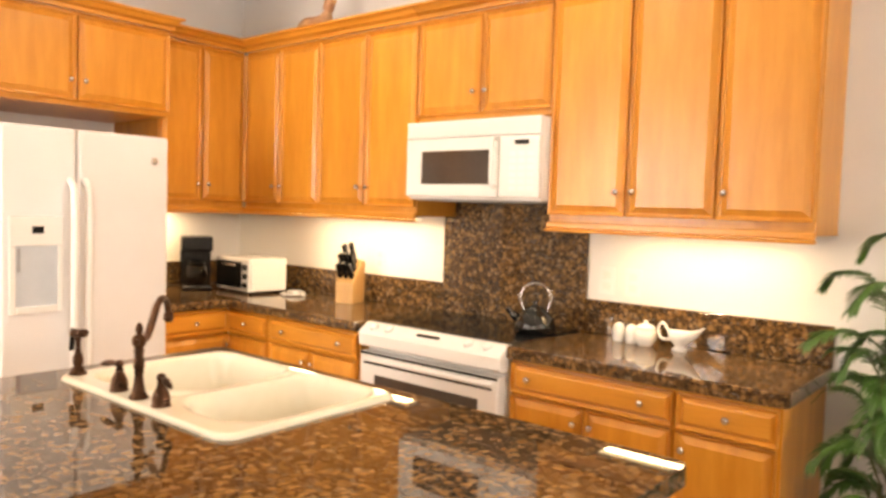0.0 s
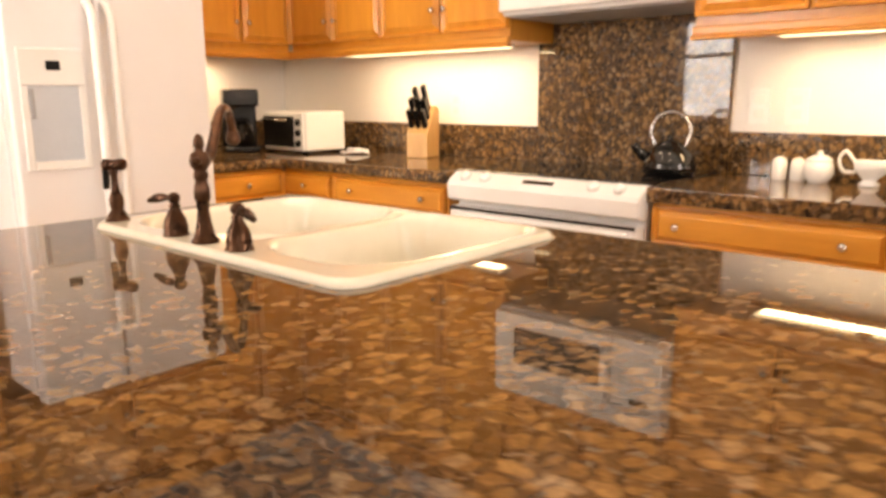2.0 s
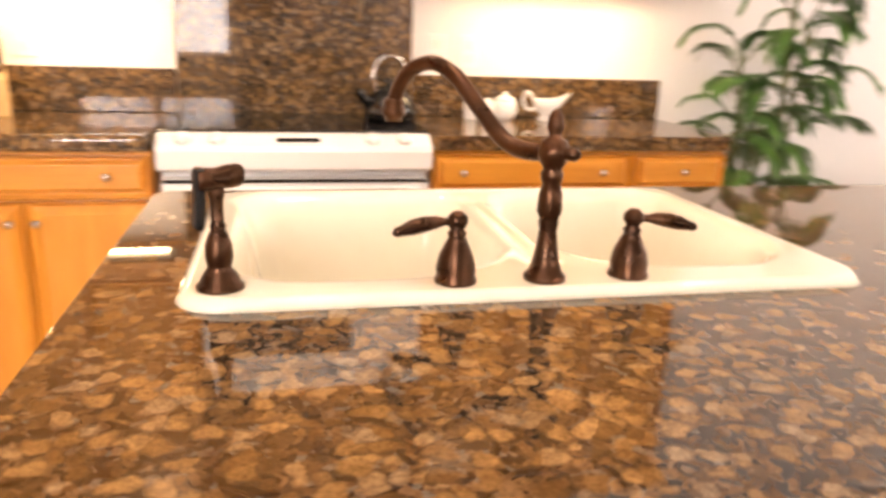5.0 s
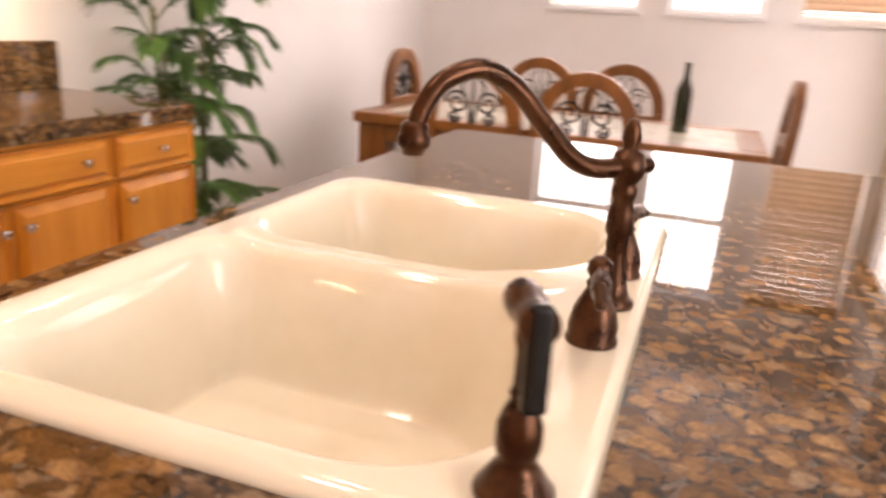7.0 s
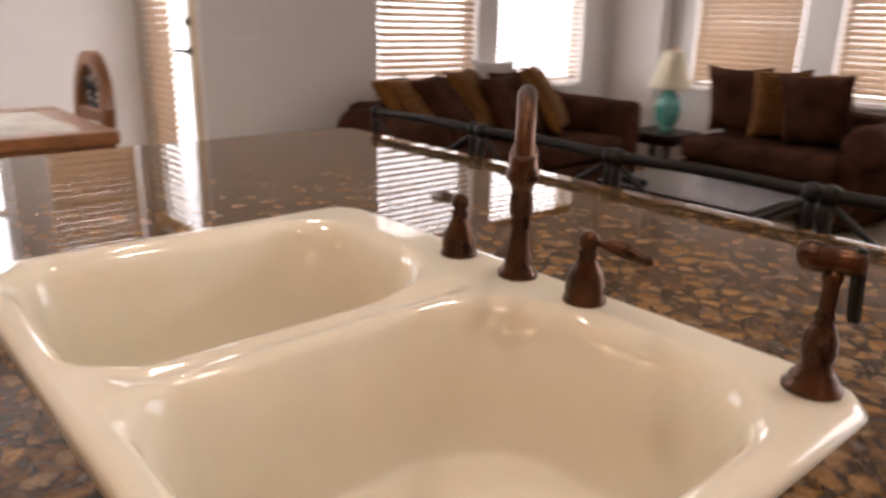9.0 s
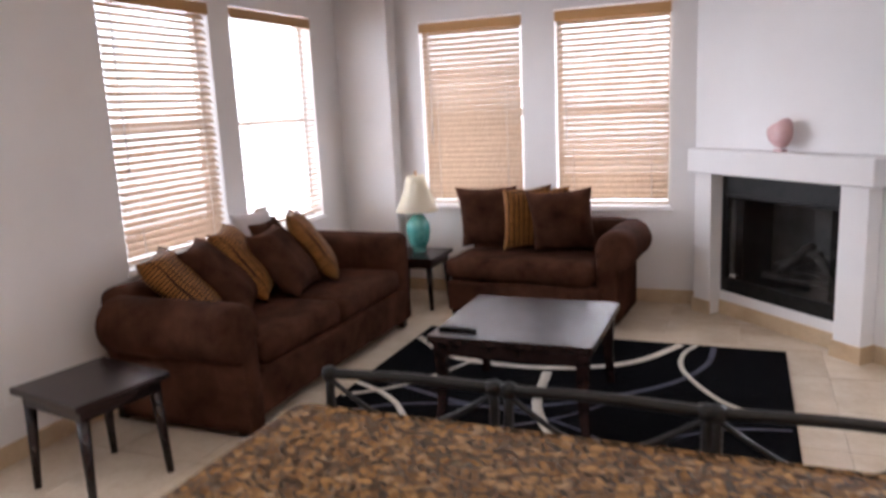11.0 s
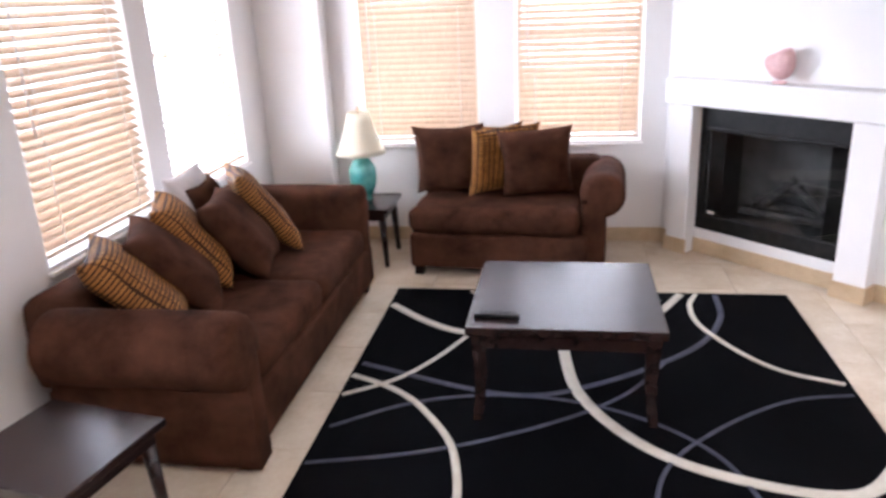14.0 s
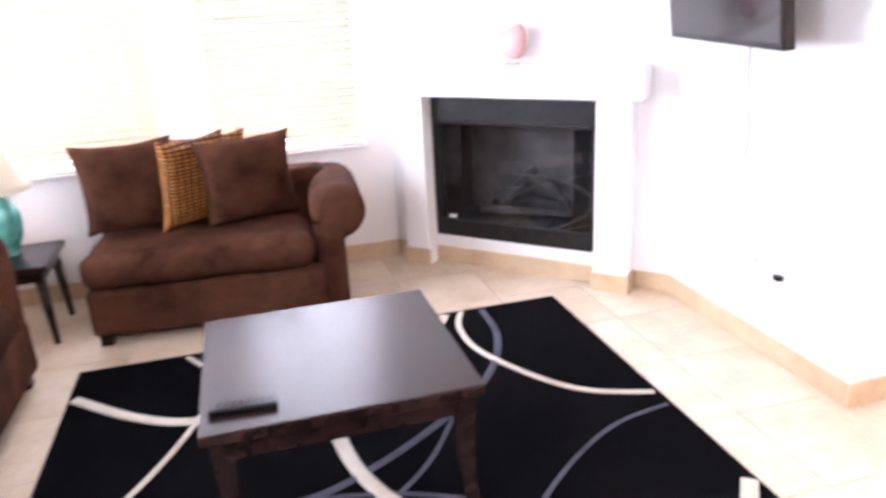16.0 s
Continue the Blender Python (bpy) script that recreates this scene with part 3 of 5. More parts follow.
# ---- cabinets ----
def upper_cabinet(m, w, h, d, splits, label, rail=0.025, crown=True, ends=()):
    """A wall cabinet seen from its front (-y); splits are the door widths. Its pose is the lower left front corner."""
    e = root("wall_cabinet", m, label, "cabinet", "wall cabinets")
    boxes("body", [(0, w, 0, d, 0, h)], MAPLE, e, 0.002)
    x, low = 0.0, 0.042 if rail else 0.024
    for k, dw in enumerate(splits):
        door = panel("door", dw - 0.004, h - 0.018 - low, MAPLE, e, pose(x + 0.002, -0.001, low))
        right = (k % 2 == 0) if len(splits) % 2 == 0 else (k == 0)
        knob(door, dw - 0.035 if right else 0.03, -0.02, 0.09)
        x += dw
    if rail:
        boxes("light_rail", [(-0.003, w + 0.003, -0.020, 0.0, -rail + 0.012, 0.014), (-0.006, w + 0.006, -0.030, 0.0, -rail, -rail + 0.0115)], MAPLEX, e, 0.005)
    if crown:
        bm = bmesh.new()
        prof = [(0, 0), (0, 0.018), (-0.022, 0.026), (-0.038, 0.045), (-0.052, 0.05), (-0.052, 0.062), (0.02, 0.062), (0.02, 0)]
        rows = []
        for xx, s in ((0, -1), (w, 1)):
            ext = s if (("l" in ends) if s < 0 else ("r" in ends)) else 0
            rows.append([bm.verts.new((xx + ext * -y if y < 0 else xx, y - 0.022, h + z)) for y, z in prof])
        for k in range(len(prof)):
            bm.faces.new((rows[0][k], rows[0][(k + 1) % len(prof)], rows[1][(k + 1) % len(prof)], rows[1][k]))
        bm.faces.new(rows[0])
        bm.faces.new(rows[1][::-1])
        for side, xx in (("l", 0), ("r", w)):
            if side in ends:
                s = -1 if side == "l" else 1
                bx(bm, *sorted((xx, xx + s * 0.052)), -0.02, d, h + 0.045, h + 0.062)
                bx(bm, *sorted((xx, xx + s * 0.025)), -0.02, d, h + 0.0, h + 0.045)
        made("crown", bm, MAPLEX, e, False, 0.002)
    return e


UF, UB, UT = 1.69, 1.388, 2.275
upper_cabinet(pose(-1.45, UF, UB), 1.318, UT - UB, NORTH - UF, [0.321, 0.315, 0.348, 0.334], "honey maple wall cabinet with four raised-panel doors")
upper_cabinet(pose(-0.13, UF, 1.815), 0.706, UT - 1.815, NORTH - UF, [0.36, 0.348], "short honey maple wall cabinet above the microwave", rail=0)
upper_cabinet(pose(0.578, UF, UB - 0.012), 0.976, UT - UB + 0.012, NORTH - UF, [0.333, 0.33, 0.313], "honey maple wall cabinet with three raised-panel doors", ends="r")
upper_cabinet(pose(-1.475, 1.165, UB, 0, 0, 90), 0.523, UT - UB, -1.475 - WESTK, [0.245, 0.278], "honey maple corner wall cabinet with two doors")
upper_cabinet(pose(-1.36, 0.235, 1.845, 0, 0, 90), 0.915, UT - 1.845, -1.36 - WESTK, [0.457, 0.458], "deep honey maple cabinet above the refrigerator", rail=0, ends="r")


def pantry():
    e = root("pantry_cabinet", pose(-1.36, -0.44, 0, 0, 0, 90), "tall honey maple pantry cabinet beside the refrigerator", "cabinet")
    boxes("body", [(0, 0.66, 0, 0.58, 0.1, 2.27), (0, 0.66, 0.06, 0.58, 0, 0.1)], MAPLE, e)
    for z, h, kz in ((0.11, 1.25, 1.17), (1.37, 0.87, 0.06)):
        for k in (0, 1):
            d = panel("door", 0.326, h, MAPLE, e, pose(0.002 + 0.329 * k, -0.001, z))
            knob(d, 0.295 if k == 0 else 0.03, -0.02, kz)


pantry()


def base_cabinet(m, w, layout, label, d=0.53, end=None):
    """A floor cabinet under a counter; layout is a list of (width, drawer fronts, doors)."""
    e = root("base_cabinet", m, label, "cabinet", "base cabinets")
    boxes("body", [(0, w, 0, d, 0.1, 0.868), (0, w, 0.06, d, 0, 0.1)], MAPLE, e, 0.002)
    x = 0.0
    for cw, knobs, doors in layout:
        dr = panel("drawer", cw - 0.012, 0.116, MAPLEX, e, pose(x + 0.006, -0.001, 0.744), frame_w=0.028)
        for kx in knobs:
            knob(dr, kx * cw, -0.02, 0.060)
        for k in range(doors):
            dw = (cw - 0.012) / doors
            d2 = panel("door", dw - 0.003, 0.622, MAPLE, e, pose(x + 0.006 + k * dw, -0.001, 0.115))
            knob(d2, dw - 0.035 if (k == 0 and doors == 2) else 0.03, -0.02, 0.565)
        x += cw
    return e


CF = 1.47
base_cabinet(pose(0.575, CF, 0), 0.972, [(0.645, (0.13, 0.82), 2), (0.327, (0.5,), 1)], "honey maple base cabinet with drawers and doors")
base_cabinet(pose(-1.21, CF - 0.04, 0), 1.0, [(0.35, (0.5,), 1), (0.65, (0.2, 0.82), 2)], "honey maple base cabinet with drawers and doors", 0.57)
base_cabinet(pose(-1.22, 1.0, 0, 0, 0, 90), 0.43, [(0.43, (0.5,), 1)], "honey maple base cabinet beside the refrigerator", 0.72)


def slab(name, outline, z0, z1, mat, label, category, hole=None, round_r=0.02, kind=""):
    """A stone slab with a rolled edge, cut to an outline, with a hole where something is let in."""
    bm = bmesh.new()
    loops = [outline] + ([hole] if hole else [])
    edges = []
    for loop in loops:
        vs = [bm.verts.new((x, y, z1)) for x, y in loop]
        edges += [bm.edges.new((a, b)) for a, b in zip(vs, vs[1:] + vs[:1])]
    bmesh.ops.triangle_fill(bm, edges=edges, use_beauty=True)
    r = bmesh.ops.extrude_face_region(bm, geom=list(bm.faces))
    bmesh.ops.translate(bm, verts=[g for g in r["geom"] if isinstance(g, bmesh.types.BMVert)], vec=(0, 0, z0 - z1))
    ob = made(name, bm, mat, None, False, round_r, 4)
    return tagged(ob, label, category, kind=kind)


def rounded(x0, x1, y0, y1, r, n=5):
    out = []
    for cx, cy, a in ((x1 - r, y1 - r, 0), (x0 + r, y1 - r, 90), (x0 + r, y0 + r, 180), (x1 - r, y0 + r, 270)):
        out += [(cx + r * math.cos(radians(a + 90 * k / n)), cy + r * math.sin(radians(a + 90 * k / n))) for k in range(n + 1)]
    return out


CT = 0.915
slab("countertop", [(0.562, 1.445), (1.53, 1.445), (1.545, 1.448), (1.558, 1.458), (1.565, 1.47), (1.565, NORTH), (0.562, NORTH)], 0.869, CT, GRANITE,
     "polished brown granite countertop on maple base cabinets", "countertop", round_r=0.016)
slab("countertop", [(-0.212, 1.40), (-0.212, NORTH), (WESTK, NORTH), (WESTK, 0.985), (-1.195, 0.985), (-1.195, 1.36), (-1.17, 1.40)], 0.869, CT, GRANITE,
     "polished brown granite corner countertop on maple base cabinets", "countertop", round_r=0.016)
BS = 1.06
tagged(boxes("backsplash", [(0.597, 1.565, NORTH - 0.02, NORTH, CT + 0.0005, BS)], GRANITE, bevel=0.003), "low polished brown granite backsplash along the wall", "backsplash")
tagged(boxes("backsplash", [(-1.93, -0.203, NORTH - 0.02, NORTH, CT + 0.0005, BS), (WESTK, WESTK + 0.02, 0.985, NORTH, CT + 0.0005, BS)], GRANITE, bevel=0.003),
       "low polished brown granite backsplash in the corner", "backsplash")
tagged(boxes("backsplash", [(-0.20, 0.594, NORTH - 0.024, NORTH, 0.80, 1.813)], GRANITE, bevel=0.003), "tall polished granite splash panel behind the range", "backsplash")

# ---- the island ----
IX0, IX1, IY0, IY1, IT = -0.075, 1.59, -0.48, 0.628, 0.925
SX0, SX1, SY0, SY1 = 0.025, 0.832, 0.027, 0.572
slab("island_countertop", rounded(IX0, IX1, IY0, IY1, 0.035), 0.882, IT, GRANITE, "polished brown granite island countertop with a sink let in", "countertop",
     hole=rounded(SX0 + 0.025, SX1 - 0.025, SY0 + 0.02, SY1 - 0.025, 0.04), round_r=0.018)


def island_base():
    e = root("kitchen_island", pose(0, 0, 0), "kitchen island with maple cabinets and white end walls", "island")
    boxes("drywall", [(1.38, 1.50, -0.16, 0.58, 0, 0.881), (0.05, 1.38, -0.16, -0.06, 0, 0.881)], PAINT, e, 0.006)
    boxes("cabinet_body", [(-0.05, 0.012, -0.10, 0.57, 0.1, 0.881), (0.012, 1.38, 0.55, 0.57, 0.1, 0.881), (0.0, 1.38, -0.06, 0.50, 0.0, 0.1), (0.86, 1.38, -0.06, 0.55, 0.1, 0.881)], MAPLE, e, 0.003)
    p = pose(1.38, 0.57, 0, 0, 0, 180)
    for k in range(3):
        d = panel("door", 0.455, 0.60, MAPLE, e, p @ pose(0.005 + 0.46 * k, -0.001, 0.115))
        knob(d, 0.03 if k else 0.42, -0.02, 0.545)
        panel("drawer", 0.455, 0.13, MAPLEX, e, p @ pose(0.005 + 0.46 * k, -0.001, 0.735), frame_w=0.03)


island_base()


def sink():
    """A cast, enamelled double-bowl sink: a height field over a rounded rectangle."""
    e = root("kitchen_sink", pose((SX0 + SX1) / 2, (SY0 + SY1) / 2, IT), "glossy cream enamel double-bowl drop-in sink", "sink")
    a, b, r = (SX1 - SX0) / 2, (SY1 - SY0) / 2, 0.05

    def edge(u, v):
        x, y = u * a, v * b
        cx, cy = max(abs(x) - (a - r), 0), max(abs(y) - (b - r), 0)
        if cx > 0 and cy > 0:
            k = math.hypot(cx, cy)
            return math.copysign(a - r + cx / k * r, x), math.copysign(b - r + cy / k * r, y)
        return x, y

    def bowl(x, y, x0, x1, y0, y1, rse, rsw, rn):
        cx, cy = (x0 + x1) / 2, (y0 + y1) / 2
        dx, dy = x - cx, y - cy
        rad = rn if dy > 0 else (rse if dx > 0 else rsw)
        qx, qy = abs(dx) - (x1 - x0) / 2 + rad, abs(dy) - (y1 - y0) / 2 + rad
        return min(max(qx, qy), 0) + math.hypot(max(qx, 0), max(qy, 0)) - rad

    def smooth(t):
        t = min(max(t, 0), 1)
        return t * t * (3 - 2 * t)

    ox, oy = (SX0 + SX1) / 2, (SY0 + SY1) / 2
    nx, ny = 168, 120
    bm = bmesh.new()
    grid = []
    for j in range(ny + 1):
        row = []
        for i in range(nx + 1):
            u, v = 2 * i / nx - 1, 2 * j / ny - 1
            k = max(abs(u), abs(v))
            x, y = edge(u / k, v / k) if k > 1e-6 else (0, 0)
            x, y = x * k, y * k
            X, Y = x + ox, y + oy
            d = min(bowl(X, Y, 0.062, 0.428, 0.090, 0.542, 0.17, 0.11, 0.07), bowl(X, Y, 0.466, 0.79, 0.100, 0.542, 0.11, 0.15, 0.07))
            z = 0.0125
            # the rim rolls over at the outside, and the divider lies a little lower
            z -= 0.012 * smooth((k - 0.965) / 0.035) ** 2
            z -= 0.010 * smooth(1 - abs(X - 0.446) / 0.03) * smooth((Y - 0.11) / 0.06) * smooth((0.53 - Y) / 0.04)
            if d < 0.012:
                z -= 0.016 * smooth((0.012 - d) / 0.03) + 0.145 * smooth((-d - 0.004) / 0.05)
            row.append(bm.verts.new((x, y, z)))
        grid.append(row)
    for j in range(ny):
        for i in range(nx):
            bm.faces.new((grid[j][i], grid[j][i + 1], grid[j + 1][i + 1], grid[j + 1][i]))
    ob = made("basin", bm, SINK, e, True)
    k = ob.modifiers.new("wall", "SOLIDIFY")
    k.thickness, k.offset = 0.006, -1
    for x, y in ((0.20, 0.36), (0.648, 0.222)):
        turned("drain", [(0.056, 0), (0.056, 0.003), (0.044, 0.004), (0.036, -0.004), (0.001, -0.005)], BRONZE, e, (x - ox, y - oy, -0.1455), 24)
        turned("drain_cup", [(0.034, -0.004), (0.034, -0.0015), (0.001, -0.0018)], BLACK, e, (x - ox, y - oy, -0.1455), 20)


sink()
RIM = IT + 0.0125


def faucet():
    e = root("kitchen_faucet", pose(0.42, 0.064, RIM), "oiled bronze faucet with a swan-neck spout on the sink rim", "faucet")
    prof = [(0.030, 0), (0.030, 0.006), (0.024, 0.012), (0.020, 0.022), (0.0155, 0.045), (0.0125, 0.068), (0.0145, 0.078), (0.0135, 0.084), (0.0175, 0.094), (0.0165, 0.115),
            (0.0125, 0.130), (0.0155, 0.137), (0.0155, 0.145), (0.0125, 0.150), (0.0195, 0.160), (0.0215, 0.172), (0.0175, 0.186), (0.009, 0.190), (0.0085, 0.195), (0.0115, 0.203),
            (0.0095, 0.216), (0.005, 0.224), (0.001, 0.226)]
    turned("base", [(r * 0.80, z * 0.83) for r, z in prof], BRONZE, e)
    d = Vector((-0.148, 0.162, 0)).normalized()
    side = [(0, 0.142), (0.036, 0.140), (0.064, 0.150), (0.096, 0.180), (0.131, 0.214), (0.165, 0.227), (0.197, 0.216), (0.214, 0.194), (0.220, 0.174)]
    pts = bent([d * s + Vector((0, 0, z)) for s, z in side], 6)
    n = len(pts)
    bar("spout", pts, [0.0102 - 0.002 * k / n for k in range(n)], BRONZE, e, 16)
    p = d * 0.2205
    turned("aerator", [(0.009, 0.010), (0.0122, 0.006), (0.0122, 0.000), (0.0142, -0.003), (0.0142, -0.010), (0.011, -0.013), (0.0095, -0.018), (0.001, -0.019)], BRONZE, e,
           (p.x, p.y, 0.173))
    bar("stub", [Vector((0, 0, 0.142)), -d * 0.026 + Vector((0, 0, 0.142)), -d * 0.031 + Vector((0, 0, 0.142))], [0.0075, 0.0075, 0.003], BRONZE, e, 12)


faucet()


def faucet_handle(x, turn):
    e = root("faucet_handle", pose(x, 0.066, RIM, 0, 0, turn) @ Matrix.Scale(0.87, 4), "oiled bronze lever handle on a bell base", "faucet handle", "faucet handles")
    turned("bell", [(0.027, 0), (0.027, 0.004), (0.0245, 0.008), (0.0255, 0.018), (0.022, 0.034), (0.0145, 0.050), (0.0105, 0.058), (0.0125, 0.063), (0.0085, 0.067), (0.0135, 0.076),
                    (0.0125, 0.084), (0.006, 0.090), (0.001, 0.091)], BRONZE, e)
    bar("lever", [(0, 0, 0.077), (0.018, 0, 0.078), (0.028, 0, 0.078), (0.045, 0, 0.076), (0.060, 0, 0.073), (0.072, 0, 0.070), (0.080, 0, 0.068), (0.084, 0, 0.067)],
        [0.006, 0.005, 0.008, 0.010, 0.0095, 0.0065, 0.006, 0.002], BRONZE, e, 12)


faucet_handle(0.318, -170)
faucet_handle(0.522, -12)


def sprayer():
    e = root("sink_sprayer", pose(0.071, 0.072, RIM, 0, 0, -152), "oiled bronze side sprayer with a black trigger", "sprayer")
    turned("body", [(0.0245, 0), (0.0245, 0.004), (0.0200, 0.008), (0.0195, 0.011), (0.0150, 0.018), (0.0118, 0.023), (0.0128, 0.027), (0.0142, 0.034), (0.0138, 0.046), (0.0105, 0.056),
                    (0.0072, 0.062), (0.0085, 0.066), (0.0066, 0.070), (0.0066, 0.092), (0.0084, 0.099), (0.0084, 0.106)], BRONZE, e)
    bar("head", bent([(-0.030, 0, 0.115), (-0.024, 0, 0.1155), (-0.010, 0, 0.1145), (0.006, 0, 0.114), (0.020, 0, 0.114)], 4),
        [0.004, 0.007, 0.009, 0.0105, 0.0115, 0.012, 0.0122, 0.0122, 0.012, 0.0115, 0.011, 0.011, 0.0115, 0.012, 0.012, 0.012, 0.011], BRONZE, e, 16)
    boxes("trigger", [(0.0195, 0.030, -0.0075, 0.0075, 0.062, 0.125)], BLACK, e, 0.004, 3, m=pose(0, 0, 0, 0, -4))


sprayer()


# ---- appliances ----
def refrigerator():
    e = root("refrigerator", pose(-1.045, 0.262, 0, 0, 0, 90), "white side-by-side refrigerator with an ice dispenser", "refrigerator")
    w, h, d = 0.72, 1.712, 0.865
    boxes("body", [(0, w, 0.07, d, 0.02, h - 0.02), (0.02, w - 0.02, 0.09, d, 0, 0.02)], FRIDGE, e, 0.008)
    boxes("grille", [(0.01, w - 0.01, 0.03, 0.07, 0.005, 0.075)], PALE, e, 0.004)
    xs = 0.30
    bm = bmesh.new()
    bx(bm, 0.004, xs - 0.003, 0, 0.066, 0.085, h)
    made("freezer_door", bm, FRIDGE, e, False, 0.014, 4)
    boxes("refrigerator_door", [(xs + 0.003, w - 0.004, 0, 0.066, 0.085, h)], FRIDGE, e, 0.014, 4)
    for x in (xs - 0.03, xs + 0.03):
        bar("handle", bent([(x, -0.004, 0.66), (x, -0.045, 0.70), (x, -0.052, 0.84), (x, -0.052, 1.3), (x, -0.045, 1.45), (x, -0.004, 1.50)], 6), 0.0155, WHITE, e, 12)
    fx0, fx1, z0, z1 = 0.035, 0.245, 0.95, 1.345
    boxes("dispenser_frame", [(fx0, fx1, -0.008, 0, z1 - 0.12, z1), (fx0, fx0 + 0.025, -0.008, 0, z0, z1 - 0.12), (fx1 - 0.025, fx1, -0.008, 0, z0, z1 - 0.12),
                              (fx0 + 0.025, fx1 - 0.025, -0.012, 0, z0, z0 + 0.03)], WHITE, e, 0.006, 3)
    # Flat sheet on the door; the recess's shade is put into its grey
    boxes("dispenser_recess_sheet", [(fx0 + 0.025, fx1 - 0.025, -0.003, -0.001, z0 + 0.03, z1 - 0.12)], PALE, e, 0)
    boxes("dispenser_lever", [(0.06, 0.075, -0.012, -0.003, 1.12, 1.215)], GREY, e, 0.003)
    boxes("display", [(0.12, 0.165, -0.011, -0.008, 1.275, 1.305)], BLACK, e, 0.002)
    turned("badge", [(0.016, 0), (0.016, 0.003), (0.012, 0.004), (0.001, 0.004)], CHROME, e, n=20, m=pose(w - 0.075, 0.0, h - 0.11, 90))


refrigerator()


def microwave():
    e = root("microwave_oven", pose(-0.123, 1.60, 1.467), "white over-the-range microwave oven with a dark window", "microwave")
    w, h = 0.70, 0.336
    boxes("body", [(0, w, 0.03, 0.37, 0, h)], WHITE, e, 0.006)
    boxes("door", [(0.0, w * 0.715, 0, 0.03, 0.012, h - 0.075)], WHITE, e, 0.008, 3)
    boxes("control_panel", [(w * 0.722, w, 0.002, 0.03, 0.012, h - 0.075)], WHITE, e, 0.008, 3)
    boxes("vent_grille", [(0, w, 0.006, 0.03, h - 0.07, h)] + [(0.02, w - 0.02, 0.003, 0.006, h - 0.062 + k * 0.011, h - 0.057 + k * 0.011) for k in range(5)], WHITE, e, 0.001)
    boxes("door_window", [(0.095, 0.465, -0.004, -0.0005, 0.066, 0.208)], WARMGREY, e, 0.004)
    bar("handle", bent([(0.492, 0.0, 0.055), (0.492, -0.028, 0.07), (0.492, -0.03, 0.16), (0.492, -0.028, 0.24), (0.492, 0.0, 0.255)], 5), 0.009, WHITE, e)
    boxes("display", [(0.585, 0.65, -0.002, 0.002, 0.225, 0.243)], BLACK, e, 0.001)
    boxes("keypad", [(0.56 + 0.042 * i, 0.592 + 0.042 * i, 0.0, 0.002, 0.04 + 0.028 * j, 0.058 + 0.028 * j) for i in range(3) for j in range(6)], VINYL, e, 0.001)
    boxes("underside", [(0.02, w - 0.02, 0.05, 0.35, -0.006, -0.001)], GREY, e, 0.002)


microwave()


def cooking_range():
    e = root("cooking_range", pose(-0.197, 1.43, 0), "white slide-in electric range with a black glass cooktop", "range")
    w = 0.76
    boxes("body", [(0.004, w - 0.004, 0.035, 0.55, 0.06, 0.905)], WHITE, e, 0.004)
    bm = bmesh.new()
    prof = [(0.045, 0.918), (0.02, 0.914), (-0.022, 0.886), (-0.030, 0.872), (-0.026, 0.822), (0.0, 0.812), (0.045, 0.812)]
    rows = [[bm.verts.new((x, y, z)) for y, z in prof] for x in (0, w)]
    for k in range(len(prof)):
        bm.faces.new((rows[0][k], rows[0][(k + 1) % len(prof)], rows[1][(k + 1) % len(prof)], rows[1][k]))
    bm.faces.new(rows[0])
    bm.faces.new(rows[1][::-1])
    made("console", bm, WHITE, e, False, 0.006, 3)
    boxes("cooktop", [(-0.006, w + 0.006, 0.045, 0.545, 0.9155, 0.922)], COOKTOP, e, 0.002)
    for x in (0.07, 0.16, 0.59, 0.68):
        turned("knob", [(0.021, 0), (0.020, 0.014), (0.017, 0.018), (0.001, 0.019)], WHITE, e, n=20, m=pose(x, 0, 0.8995, 34))
    boxes("clock_display", [(0.32, 0.44, -0.008, 0.008, 0.0, 0.004)], BLACK, e, 0.001, m=pose(0, 0, 0.8995, 34))
    boxes("oven_door", [(0.008, w - 0.008, -0.022, 0.034, 0.20, 0.7955)], WHITE, e, 0.008, 3)
    # Black strips paint the handle's shadow and the dark gap under the console
    boxes("gap_and_handle_shadow", [(0.035, w - 0.035, -0.0245, -0.0215, 0.743, 0.752), (0.012, w - 0.012, -0.0245, -0.0215, 0.7835, 0.7945)], BLACK, e, 0.001)
    boxes("oven_window", [(0.10, w - 0.10, -0.025, -0.0215, 0.40, 0.700)], WARMGREY, e, 0.003)
    bar("handle", bent([(0.045, -0.02, 0.766), (0.06, -0.036, 0.768), (0.2, -0.038, 0.768), (w - 0.2, -0.038, 0.768), (w - 0.06, -0.036, 0.768), (w - 0.045, -0.02, 0.766)], 6), 0.0085, WHITE, e, 12)
    boxes("drawer", [(0.008, w - 0.008, -0.018, 0.034, 0.06, 0.19)], WHITE, e, 0.008, 3)


cooking_range()


